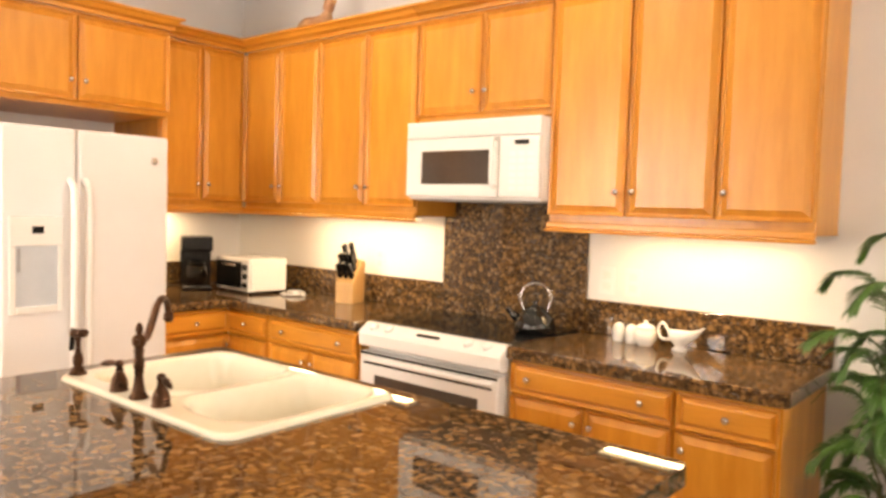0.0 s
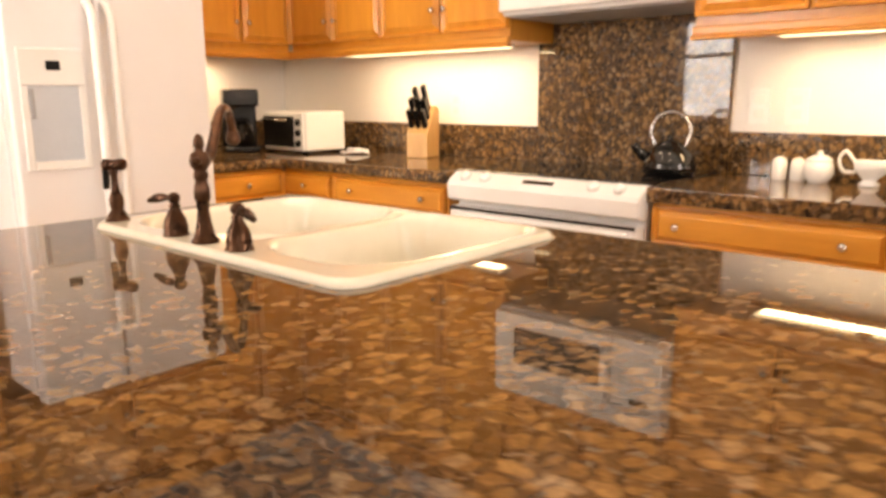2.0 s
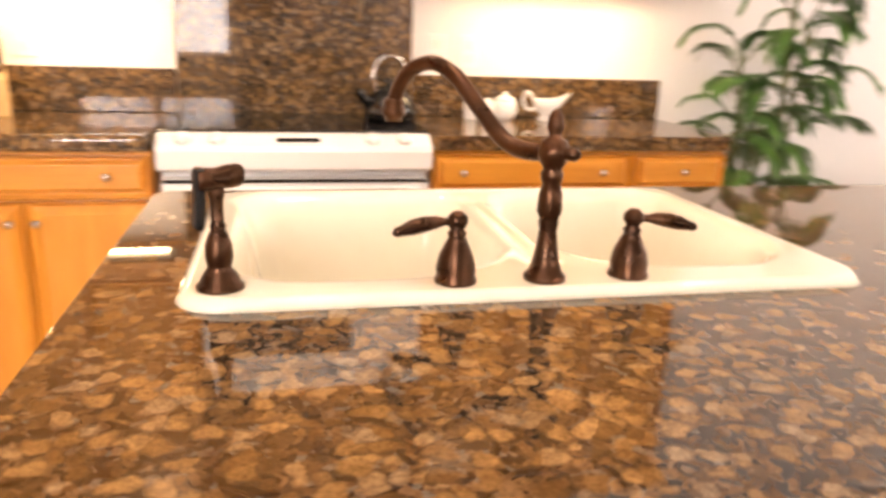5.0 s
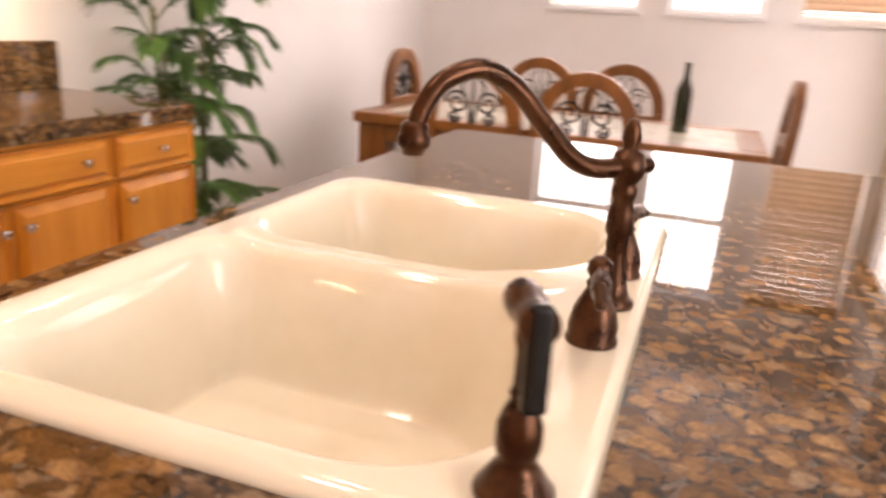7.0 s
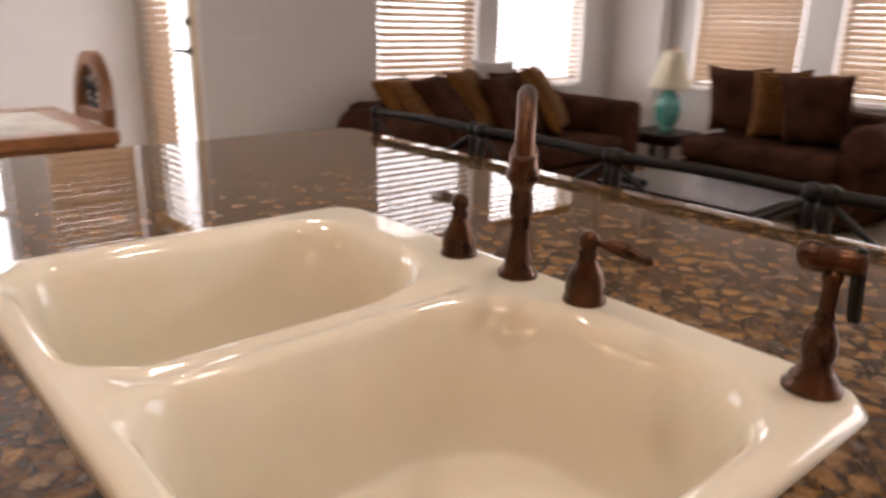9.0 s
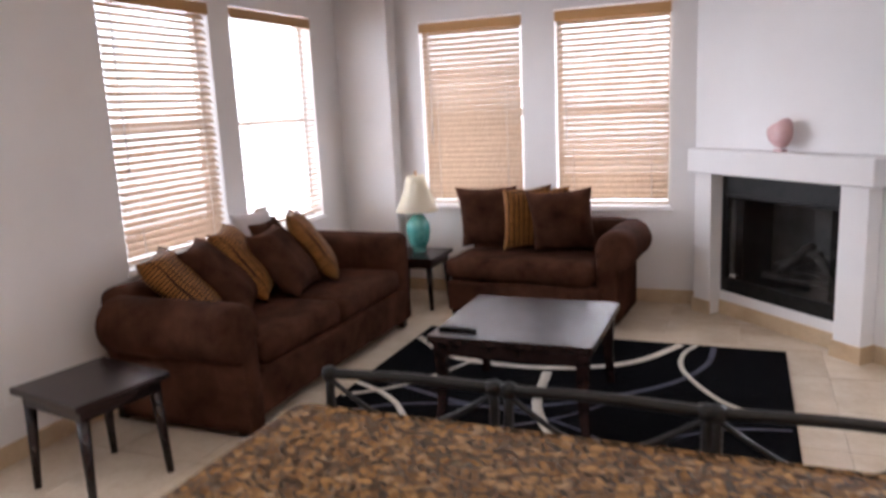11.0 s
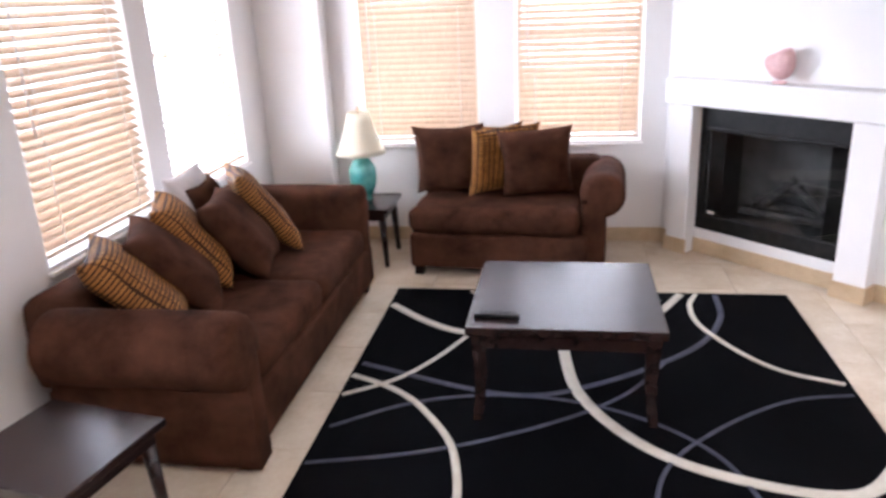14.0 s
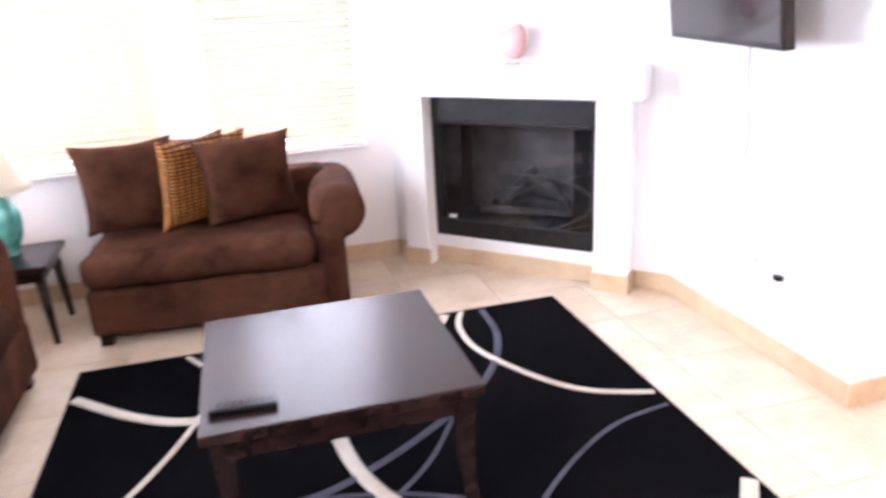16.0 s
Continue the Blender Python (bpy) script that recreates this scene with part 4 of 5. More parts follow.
# ---- things on the kitchen counter ----
def coffee_maker():
    e = root("coffee_maker", pose(-1.71, 1.54, CT, 0, 0, 62), "black drip coffee maker with a glass pot", "coffee maker")
    boxes("body", [(-0.085, 0.085, -0.10, 0.10, 0, 0.03), (-0.085, 0.085, 0.03, 0.10, 0.03, 0.23), (-0.085, 0.085, -0.10, 0.10, 0.225, 0.31)], BLACK, e, 0.01, 3)
    turned("pot", [(0.045, 0.031), (0.066, 0.05), (0.068, 0.09), (0.05, 0.135), (0.042, 0.15)], glass("pot_glass", (0.35, 0.33, 0.3)), e, (0, -0.035, 0))
    turned("lid", [(0.045, 0.151), (0.045, 0.162), (0.02, 0.168), (0.001, 0.169)], BLACK, e, (0, -0.035, 0))
    bar("handle", bent([(0, -0.085, 0.14), (0, -0.125, 0.13), (0, -0.128, 0.09), (0, -0.10, 0.06)], 6), 0.008, BLACK, e)


coffee_maker()


def toaster_oven():
    e = root("toaster_oven", pose(-1.45, 1.74, CT, 0, 0, -4), "white toaster oven with a black glass door", "toaster oven")
    w, d, h = 0.35, 0.25, 0.20
    boxes("body", [(-w / 2, w / 2, -d / 2 + 0.012, d / 2, 0.012, h)], WHITE, e, 0.012, 3)
    boxes("front", [(-w / 2 + 0.004, w / 2 - 0.004, -d / 2, -d / 2 + 0.012, 0.014, h - 0.004)], VINYL, e, 0.004)
    boxes("door", [(-w / 2 + 0.012, w / 2 - 0.075, -d / 2 - 0.01, -d / 2, 0.03, h - 0.022)], BLACK, e, 0.003)
    bar("handle", [(-w / 2 + 0.03, -d / 2 - 0.028, h - 0.04), (w / 2 - 0.095, -d / 2 - 0.028, h - 0.04)], 0.006, CHROME, e)
    for z in (0.05, 0.10, 0.15):
        turned("dial", [(0.017, 0), (0.016, 0.012), (0.001, 0.014)], BLACK, e, n=16, m=pose(w / 2 - 0.036, -d / 2 - 0.0005, z, 90))
    for sx in (-1, 1):
        for sy in (-1, 1):
            boxes("foot", [(sx * 0.15 - 0.012, sx * 0.15 + 0.012, sy * 0.1 - 0.012, sy * 0.1 + 0.012, 0, 0.012)], BLACK, e, 0.002)


toaster_oven()
bm = bmesh.new()
tube(bm, bent([(-1.22, 1.80, CT + 0.006), (-1.17, 1.74, CT + 0.006), (-1.09, 1.76, CT + 0.012), (-1.08, 1.83, CT + 0.012), (-1.15, 1.85, CT + 0.018), (-1.18, 1.79, CT + 0.018), (-1.11, 1.77, CT + 0.024), (-1.04, 1.80, CT + 0.006)], 8), 0.006, 8)
tagged(made("power_cord", bm, VINYL, smooth=True), "coiled white power cord on the granite counter", "cord")


def knife_block():
    e = root("knife_block", pose(-0.735, 1.86, CT, 0, 0, 20), "beech knife block holding black-handled knives", "knife block")
    bm = bmesh.new()
    prof = [(-0.085, 0), (0.06, 0), (0.06, 0.215), (0.015, 0.23), (-0.085, 0.11)]
    rows = [[bm.verts.new((x, y, z)) for y, z in prof] for x in (-0.05, 0.05)]
    for k in range(5):
        bm.faces.new((rows[0][k], rows[0][(k + 1) % 5], rows[1][(k + 1) % 5], rows[1][k]))
    bm.faces.new(rows[0])
    bm.faces.new(rows[1][::-1])
    made("block", bm, BLOCK, e, False, 0.004)
    for i, (x, s, ln) in enumerate([(-0.032, 0.25, 0.085), (0.0, 0.25, 0.09), (0.032, 0.25, 0.085), (-0.03, 0.55, 0.10), (0.0, 0.55, 0.105), (0.03, 0.55, 0.10), (-0.022, 0.85, 0.11), (0.02, 0.85, 0.12)]):
        y, z = -0.085 + 0.1 * s, 0.11 + 0.12 * s
        boxes("knife_handle", [(-0.0105, 0.0105, -0.014, 0.014, -0.005, ln)], BLACK, e, 0.005, 3, m=pose(x, y, z, 30))


knife_block()


def kettle():
    e = root("tea_kettle", pose(0.485, 1.76, 0.922, 0, 0, 205) @ Matrix.Scale(0.88, 4), "dark polished whistling kettle with steel handle on the glass cooktop", "kettle")
    turned("body", [(0.085, 0), (0.098, 0.01), (0.100, 0.035), (0.088, 0.075), (0.062, 0.105), (0.045, 0.115), (0.044, 0.122), (0.015, 0.13), (0.012, 0.138), (0.016, 0.15), (0.001, 0.155)], DARKSTEEL, e, n=32)
    bar("spout", bent([(0.075, 0, 0.06), (0.11, 0, 0.085), (0.135, 0, 0.115)], 6), [0.022] * 6 + [0.017] * 6 + [0.013], DARKSTEEL, e, 14)
    bar("handle", bent([(0.055, 0, 0.10), (0.072, 0, 0.16), (0.05, 0, 0.215), (0, 0, 0.235), (-0.05, 0, 0.215), (-0.072, 0, 0.16), (-0.055, 0, 0.10)], 6), 0.0075, STEEL, e, 10)


kettle()


def shaker(x, y):
    e = turned("salt_shaker", [(0.022, 0), (0.024, 0.004), (0.024, 0.05), (0.020, 0.066), (0.010, 0.074), (0.001, 0.075)], CERAMIC, n=20)
    e.matrix_basis = pose(x, y, CT)
    return tagged(e, "white ceramic shaker on the granite counter", "shaker", "table shakers")


shaker(0.797, 1.90)
shaker(0.857, 1.89)


def sugar_bowl():
    e = root("sugar_bowl", pose(0.918, 1.885, CT) @ Matrix.Scale(0.94, 4), "white ceramic lidded sugar bowl", "bowl")
    turned("bowl", [(0.03, 0), (0.034, 0.006), (0.048, 0.03), (0.046, 0.06), (0.040, 0.07)], CERAMIC, e)
    turned("lid", [(0.042, 0.0705), (0.041, 0.078), (0.02, 0.09), (0.008, 0.094), (0.010, 0.103), (0.001, 0.107)], CERAMIC, e)


sugar_bowl()


def gravy_boat():
    e = root("gravy_boat", pose(1.065, 1.865, CT) @ Matrix.Diagonal((0.82, 0.92, 1.02, 1)), "white ceramic gravy boat with a loop handle", "gravy boat")
    bm = bmesh.new()
    n, rows = 28, []
    for s, z in ((0.55, 0), (0.6, 0.008), (0.38, 0.016), (0.42, 0.022), (0.85, 0.045), (1.0, 0.075)):
        row = []
        for k in range(n):
            a = 2 * math.pi * k / n
            lip = max(0, math.cos(a)) ** 6
            row.append(bm.verts.new((s * 0.06 * math.cos(a) + (lip * 0.055 * (z / 0.075) ** 2 if z > 0.02 else 0), s * 0.04 * math.sin(a) * (1 - 0.35 * lip), z + lip * 0.022 * (z / 0.075) ** 2)))
        rows.append(row)
    for a, b in zip(rows, rows[1:]):
        for k in range(n):
            bm.faces.new((a[k], a[(k + 1) % n], b[(k + 1) % n], b[k]))
    bm.faces.new(rows[0][::-1])
    ob = made("boat", bm, CERAMIC, e, True)
    k = ob.modifiers.new("wall", "SOLIDIFY")
    k.thickness, k.offset = 0.004, -1
    bar("handle", bent([(-0.052, 0, 0.07), (-0.085, 0, 0.10), (-0.105, 0, 0.075), (-0.088, 0, 0.042), (-0.05, 0, 0.04)], 6), 0.006, CERAMIC, e)


gravy_boat()


def outlet(m, kind="outlet"):
    e = root("wall_outlet", m, "white wall outlet plate", "outlet", "outlets")
    boxes("plate", [(-0.036, 0.036, -0.005, 0, -0.058, 0.058)], VINYL, e, 0.002)
    boxes("socket", [(-0.017, 0.017, -0.0075, -0.005, 0.008, 0.038), (-0.017, 0.017, -0.0075, -0.005, -0.038, -0.008)], CERAMIC, e, 0.002)


for x in (0.686, 0.806, -0.66):
    outlet(pose(x, NORTH, 1.145))
outlet(pose(EAST, -1.42, 0.33, 0, 0, -90))
outlet(pose(TVX, -2.845, 0.398, 0, 0, 90))
e = root("light_switch", pose(EAST, -1.30, 1.125, 0, 0, -90), "white three-gang light switch plate on the wall", "switch")
boxes("plate", [(-0.085, 0.085, -0.006, 0, -0.058, 0.058)], VINYL, e, 0.002)
boxes("rocker", [(x - 0.017, x + 0.017, -0.010, -0.006, -0.034, 0.034) for x in (-0.048, 0, 0.048)], CERAMIC, e, 0.002)


def under_light(m, w):
    """A slim strip light under a wall cabinet, its lens facing down."""
    e = root("cabinet_strip_light", m, "slim white strip light under the wall cabinet", "light", "strip lights")
    boxes("housing", [(-w / 2, w / 2, -0.045, 0.045, 0.004, 0.018)], VINYL, e, 0.003)
    boxes("lens", [(-w / 2 + 0.01, w / 2 - 0.01, -0.038, 0.038, -0.0012, 0.0035)], LENS, e, 0)


for x, w, z in ((-0.93, 0.45, 0.0185), (-0.45, 0.45, 0.0185), (0.945, 0.31, 0.0305), (1.285, 0.31, 0.0305)):
    under_light(pose(x, 1.80, UB - z), w)
for x, y in DOWNLIGHTS:
    e = root("ceiling_downlight", pose(x, y, TOP), "small white recessed ceiling light, switched on", "light", "recessed ceiling lights")
    bm = bmesh.new()
    lathe(bm, [(0.092, 0), (0.105, -0.002), (0.105, -0.008), (0.097, -0.011), (0.093, -0.006)], 32)
    made("trim", bm, VINYL, e, True)


def rooster():
    e = root("rooster_figurine", pose(-0.98, 1.80, UT, 0, 0, 0) @ Matrix.Scale(1.1, 4), "cream and rust pottery rooster on the cabinets", "figurine")
    RUST = plain("rust_glaze", (0.30, 0.10, 0.04), (0.62, 0.38, 0.20), 0.4, scale=18)
    bm = bmesh.new()
    tube(bm, bent([(-0.13, 0, 0.115), (-0.08, 0, 0.10), (-0.01, 0, 0.085), (0.05, 0, 0.12), (0.075, 0, 0.18), (0.085, 0, 0.215)], 6), [0.02 + 0.045 * math.sin(math.pi * min(1, k / 22)) + (0.008 if k > 22 else 0) for k in range(31)], 14)
    made("body", bm, RUST, e, True)
    boxes("base", [(-0.09, 0.06, -0.045, 0.045, 0, 0.05)], CERAMIC, e, 0.015, 3)
    boxes("comb", [(0.055, 0.115, -0.006, 0.006, 0.215, 0.25)], RUST, e, 0.008, 3)
    boxes("beak", [(0.10, 0.125, -0.007, 0.007, 0.195, 0.21)], BLOCK, e, 0.004)


rooster()


# ---- palm by the kitchen wall ----
def palm():
    e = root("potted_palm", pose(1.87, 1.74, 0), "tall green bamboo palm in a pot by the wall", "plant")
    turned("pot", [(0.13, 0), (0.15, 0.02), (0.17, 0.27), (0.185, 0.28), (0.185, 0.31), (0.165, 0.31), (0.16, 0.29), (0.001, 0.285)], STUCCO, e, n=28)
    rnd = random.Random(11)
    stems, leaves = bmesh.new(), bmesh.new()

    def leaflet(p0, way, size, half):
        wide = way.cross(Vector((0, 0, 1))).normalized() * half
        droop = Vector((0, 0, -0.28 * size))
        spine = [p0, p0 + way * size * 0.3, p0 + way * size * 0.68 + droop * 0.3, p0 + way * size + droop]
        if any(p.y > 0.245 or (p.x < -0.275 and p.z < 0.96 and p.y > -0.32) for p in spine):
            return
        fold = Vector((0, 0, 0.004))
        q = [leaves.verts.new(p) for p in (spine[0], spine[1] + wide + fold, spine[2] + wide * 0.8 + fold, spine[3], spine[2] - wide * 0.8 + fold, spine[1] - wide + fold, spine[1], spine[2])]
        for face in ((0, 1, 6), (0, 6, 5), (1, 2, 7, 6), (6, 7, 4, 5), (2, 3, 7), (7, 3, 4)):
            leaves.faces.new([q[i] for i in face])

    def frond(start, heading, reach, rise):
        out = Vector((math.cos(heading), math.sin(heading), 0))
        if out.x < -0.3:
            reach *= 0.74
        if out.y > 0.3:
            out.y = 0.3
            out.normalize()
        rach = bent([start, start + out * reach * 0.35 + Vector((0, 0, rise)), start + out * reach * 0.75 + Vector((0, 0, rise * 1.05)), start + out * reach + Vector((0, 0, rise * 0.50))], 13)
        tube(stems, rach, [0.0042 - 0.003 * k / len(rach) for k in range(len(rach))], 5)
        n = len(rach)
        for k in range(7, n):
            d = (rach[min(k + 1, n - 1)] - rach[k - 1]).normalized()
            side = d.cross(Vector((0, 0, 1))).normalized()
            u = (k - 7) / (n - 8)
            size = reach * (0.20 + 0.17 * math.sin(math.pi * (0.15 + 0.8 * u)))
            for sg in (-1, 1):
                way = (side * sg * (1.0 - 0.45 * u) + d * (0.75 + 0.6 * u) + Vector((0, 0, rnd.uniform(-0.30, 0.05)))).normalized()
                leaflet(rach[k], way, size * rnd.uniform(0.75, 1.1), 0.0046)

    for s in range(9):
        a = 2 * math.pi * s / 9 + rnd.uniform(-0.3, 0.3)
        top = (1.40, 0.66, 1.12, 0.92, 1.28, 0.74, 1.02, 1.48, 0.54)[s]
        foot = Vector((0.075 * math.cos(a), 0.075 * math.sin(a), 0.28))
        crown = Vector((0.12 * math.cos(a), 0.09 * math.sin(a), top - 0.10))
        tube(stems, bent([foot, (foot + crown) / 2 + Vector((rnd.uniform(-0.02, 0.02), 0.01, 0)), crown], 5), 0.0085, 7)
        for f in range(9):
            frond(crown + Vector((0, 0, -0.05 * f)), a + f * 2.4 + rnd.uniform(-0.4, 0.4), rnd.uniform(0.20, 0.33), rnd.uniform(0.05, 0.13))
    made("canes", stems, STEM, e, True)
    made("fronds", leaves, LEAF, e, True)


palm()


# ---- bar stools along the island ----
def bar_stool(m):
    e = root("bar_stool", m, "black iron bar stool with a crossed back and dark seat", "bar stool", "bar stools at the island")
    w, top, mid = 0.385, 0.966, 0.755
    bm = bmesh.new()
    for x in (-w / 2, w / 2):
        tube(bm, bent([(x, 0.14, 0), (x * 0.95, 0.125, 0.35), (x * 0.9, 0.11, 0.64)], 5), 0.012, 8)
        tube(bm, bent([(x, -0.19, 0), (x, -0.17, 0.35), (x, -0.17, 0.64), (x, -0.180, 0.82), (x, -0.19, top - 0.006)], 5), 0.011, 8)
        tube(bm, [(x, -0.175, 0.22), (x * 0.96, 0.13, 0.22)], 0.008, 6)
        lathe(bm, [(0.008, -0.016), (0.0165, -0.012), (0.0185, 0), (0.0165, 0.012), (0.006, 0.017)], 10, (x, -0.19, top))
    tube(bm, [(-w / 2, 0.132, 0.22), (w / 2, 0.132, 0.22)], 0.009, 6)
    tube(bm, [(-w / 2, -0.18, 0.30), (w / 2, -0.18, 0.30)], 0.008, 6)
    made("frame", bm, IRON, e, True)
    bm = bmesh.new()
    tube(bm, bent([(-w / 2, -0.19, top), (-w / 4, -0.193, top + 0.002), (0, -0.195, top + 0.003), (w / 4, -0.193, top + 0.002), (w / 2, -0.19, top)], 3), 0.0115, 10)
    tube(bm, [(-w / 2, -0.174, mid), (w / 2, -0.174, mid)], 0.009, 8)
    for sx in (-1, 1):
        tube(bm, bent([(sx * w / 2, -0.188, top - 0.012), (sx * w * 0.2, -0.180, (top + mid) / 2 + 0.026), (-sx * w * 0.2, -0.180, (top + mid) / 2 - 0.026), (-sx * w / 2, -0.174, mid + 0.006)], 5), 0.006, 6)
    lathe(bm, [(0.004, -0.010), (0.013, -0.006), (0.013, 0.006), (0.004, 0.010)], 10, (0, -0.180, (top + mid) / 2))
    made("backrest", bm, IRON, e, True)
    boxes("seat", [(-0.185, 0.185, -0.165, 0.135, 0.64, 0.695)], SUEDE, e, 0.022, 4)
    return e


stool = bar_stool(pose(1.355, -0.372, 0, 0, 0, 2))
for x, r in ((0.948, -1), (0.540, 1), (0.138, -2)):
    copy_thing(stool, pose(x, -0.372, 0, 0, 0, r))


# ---- dining ----
TX0, TX1, TY0, TY1, TZ = 2.80, 3.70, -0.25, 1.55, 0.775


def dining_table():
    e = root("dining_table", pose((TX0 + TX1) / 2, (TY0 + TY1) / 2, 0), "rustic brown wooden dining table with a pale inset top", "table")
    a, b = (TX1 - TX0) / 2, (TY1 - TY0) / 2
    f = 0.11
    boxes("top_frame", [(-a, -a + f, -b, b, TZ - 0.05, TZ), (a - f, a, -b, b, TZ - 0.05, TZ), (-a + f, a - f, -b, -b + f, TZ - 0.05, TZ), (-a + f, a - f, b - f, b, TZ - 0.05, TZ)], PINEX, e, 0.008, 3)
    boxes("inset", [(-a + f, a - f, -b + f, b - f, TZ - 0.045, TZ - 0.003)], STONE, e, 0)
    for sx in (-1, 1):
        for sy in (-1, 1):
            boxes("leg", [(sx * (a - 0.09) - 0.07, sx * (a - 0.09) + 0.07, sy * (b - 0.09) - 0.07, sy * (b - 0.09) + 0.07, 0, TZ - 0.051)], PINE, e, 0.01, 3)
    boxes("apron", [(s * (a - 0.05) - 0.015, s * (a - 0.05) + 0.015, -b + 0.161, b - 0.161, TZ - 0.13, TZ - 0.051) for s in (-1, 1)], PINEX, e, 0.004)


dining_table()


def dining_chair(m):
    e = root("dining_chair", m, "rustic brown wooden dining chair with arched back and iron scrolls", "chair", "chairs round the dining table")
    w = 0.19
    boxes("seat", [(-0.235, 0.235, -0.20, 0.24, 0.43, 0.475)], PINEX, e, 0.012, 3)
    for sx in (-1, 1):
        boxes("leg", [(sx * 0.20 - 0.027, sx * 0.20 + 0.027, 0.17, 0.224, 0, 0.43)], PINE, e, 0.006)
    bm = bmesh.new()
    pts = [(-w, 0.0)] + [(-w, 0.2 * k) for k in range(1, 5)] + [(w * math.cos(math.pi - math.pi * k / 14), 0.80 + w * 1.12 * math.sin(math.pi * k / 14)) for k in range(15)] + [(w, 0.2 * k) for k in range(4, -1, -1)]
    rows = []
    for k, (x, z) in enumerate(pts):
        p, q = pts[max(k - 1, 0)], pts[min(k + 1, len(pts) - 1)]
        dx, dz = q[0] - p[0], q[1] - p[1]
        ln = math.hypot(dx, dz)
        nx, nz = -dz / ln * 0.029, dx / ln * 0.029
        y = -0.215 - 0.06 * max(0, z - 0.45)
        rows.append([bm.verts.new(c) for c in ((x + nx, y - 0.024, z + nz), (x - nx, y - 0.024, z - nz), (x - nx, y + 0.024, z - nz), (x + nx, y + 0.024, z + nz))])
    for r0, r1 in zip(rows, rows[1:]):
        for k in range(4):
            bm.faces.new((r0[k], r0[(k + 1) % 4], r1[(k + 1) % 4], r1[k]))
    bm.faces.new(rows[0])
    bm.faces.new(rows[-1][::-1])
    made("back_frame", bm, PINE, e, True, 0.008, 3)
    boxes("back_rail", [(-w + 0.02, w - 0.02, -0.246, -0.214, 0.735, 0.785), (-w + 0.02, w - 0.02, -0.236, -0.204, 0.545, 0.585)], PINEX, e, 0.006)
    bm = bmesh.new()

    def scroll(cx, cz, r, sx, turns=1.6, flip=1):
        out = []
        for k in range(22):
            a = turns * 2 * math.pi * k / 21
            rr = r * (1 - 0.8 * k / 21)
            out.append((cx + sx * rr * math.cos(a), -0.24, cz + flip * rr * math.sin(a)))
        tube(bm, out, 0.0055, 6)

    for sx in (-1, 1):
        scroll(sx * 0.068, 0.870, 0.054, sx)
        scroll(sx * 0.078, 0.812, 0.028, -sx, flip=-1)
        tube(bm, bent([(sx * 0.012, -0.24, 0.785), (sx * 0.02, -0.24, 0.86), (sx * 0.05, -0.24, 0.935), (sx * 0.02, -0.24, 0.975)], 5), 0.0055, 6)
        tube(bm, bent([(sx * 0.15, -0.235, 0.60), (sx * 0.09, -0.235, 0.66), (sx * 0.02, -0.235, 0.62), (sx * 0.01, -0.235, 0.72)], 5), 0.0055, 6)
    tube(bm, [(0, -0.24, 0.785), (0, -0.243, 0.99)], 0.006, 6)
    made("iron_scroll", bm, IRON, e, True)
    return e


chair = dining_chair(pose(2.965, 0.95, 0, 0, 0, -90))
for x, y, r in ((2.965, 0.468, -90), (3.535, 0.90, 90), (3.535, 0.443, 90), (3.55, 1.38, 180), (3.45, -0.115, 0)):
    copy_thing(chair, pose(x, y, 0, 0, 0, r))
bm = bmesh.new()
lathe(bm, [(0.036, 0), (0.038, 0.01), (0.038, 0.17), (0.033, 0.20), (0.015, 0.245), (0.013, 0.30), (0.016, 0.303), (0.016, 0.315), (0.001, 0.316)], 24)
ob = made("wine_bottle", bm, SMOKE, None, True, m=pose(3.33, 0.125, TZ - 0.003))
tagged(ob, "dark green glass wine bottle on the dining table", "bottle")


# ---- living room ----
def cushion_mesh(bm, w, h, t, n=18, corner=0.5):
    """A plump square cushion standing on its lower edge, thickness along y."""
    for s in (-1, 1):
        g = []
        for j in range(n + 1):
            row = []
            for i in range(n + 1):
                u, v = 2 * i / n - 1, 2 * j / n - 1
                k = max(0.0, (1 - u ** 4) * (1 - v ** 4))
                pinch = 1 - 0.11 * (1 - abs(u) ** 2) * abs(v) ** 3
                pinch2 = 1 - 0.11 * (1 - abs(v) ** 2) * abs(u) ** 3
                row.append(bm.verts.new((u * w / 2 * pinch2, s * (t / 2) * k ** 0.6, h / 2 + v * h / 2 * pinch)))
            g.append(row)
        for j in range(n):
            for i in range(n):
                q = (g[j][i], g[j][i + 1], g[j + 1][i + 1], g[j + 1][i])
                bm.faces.new(q if s < 0 else q[::-1])
    bmesh.ops.remove_doubles(bm, verts=bm.verts, dist=0.0008)


def pillow(m, w, h, t, mat, label):
    bm = bmesh.new()
    cushion_mesh(bm, w, h, t)
    for v in bm.verts:
        v.co += Vector((0, 0.012 * noise.noise(v.co * 7 + Vector(m.translation)), 0))
    ob = made("throw_pillow", bm, mat, None, True, m=m)
    return tagged(ob, label, "pillow", "throw pillows")


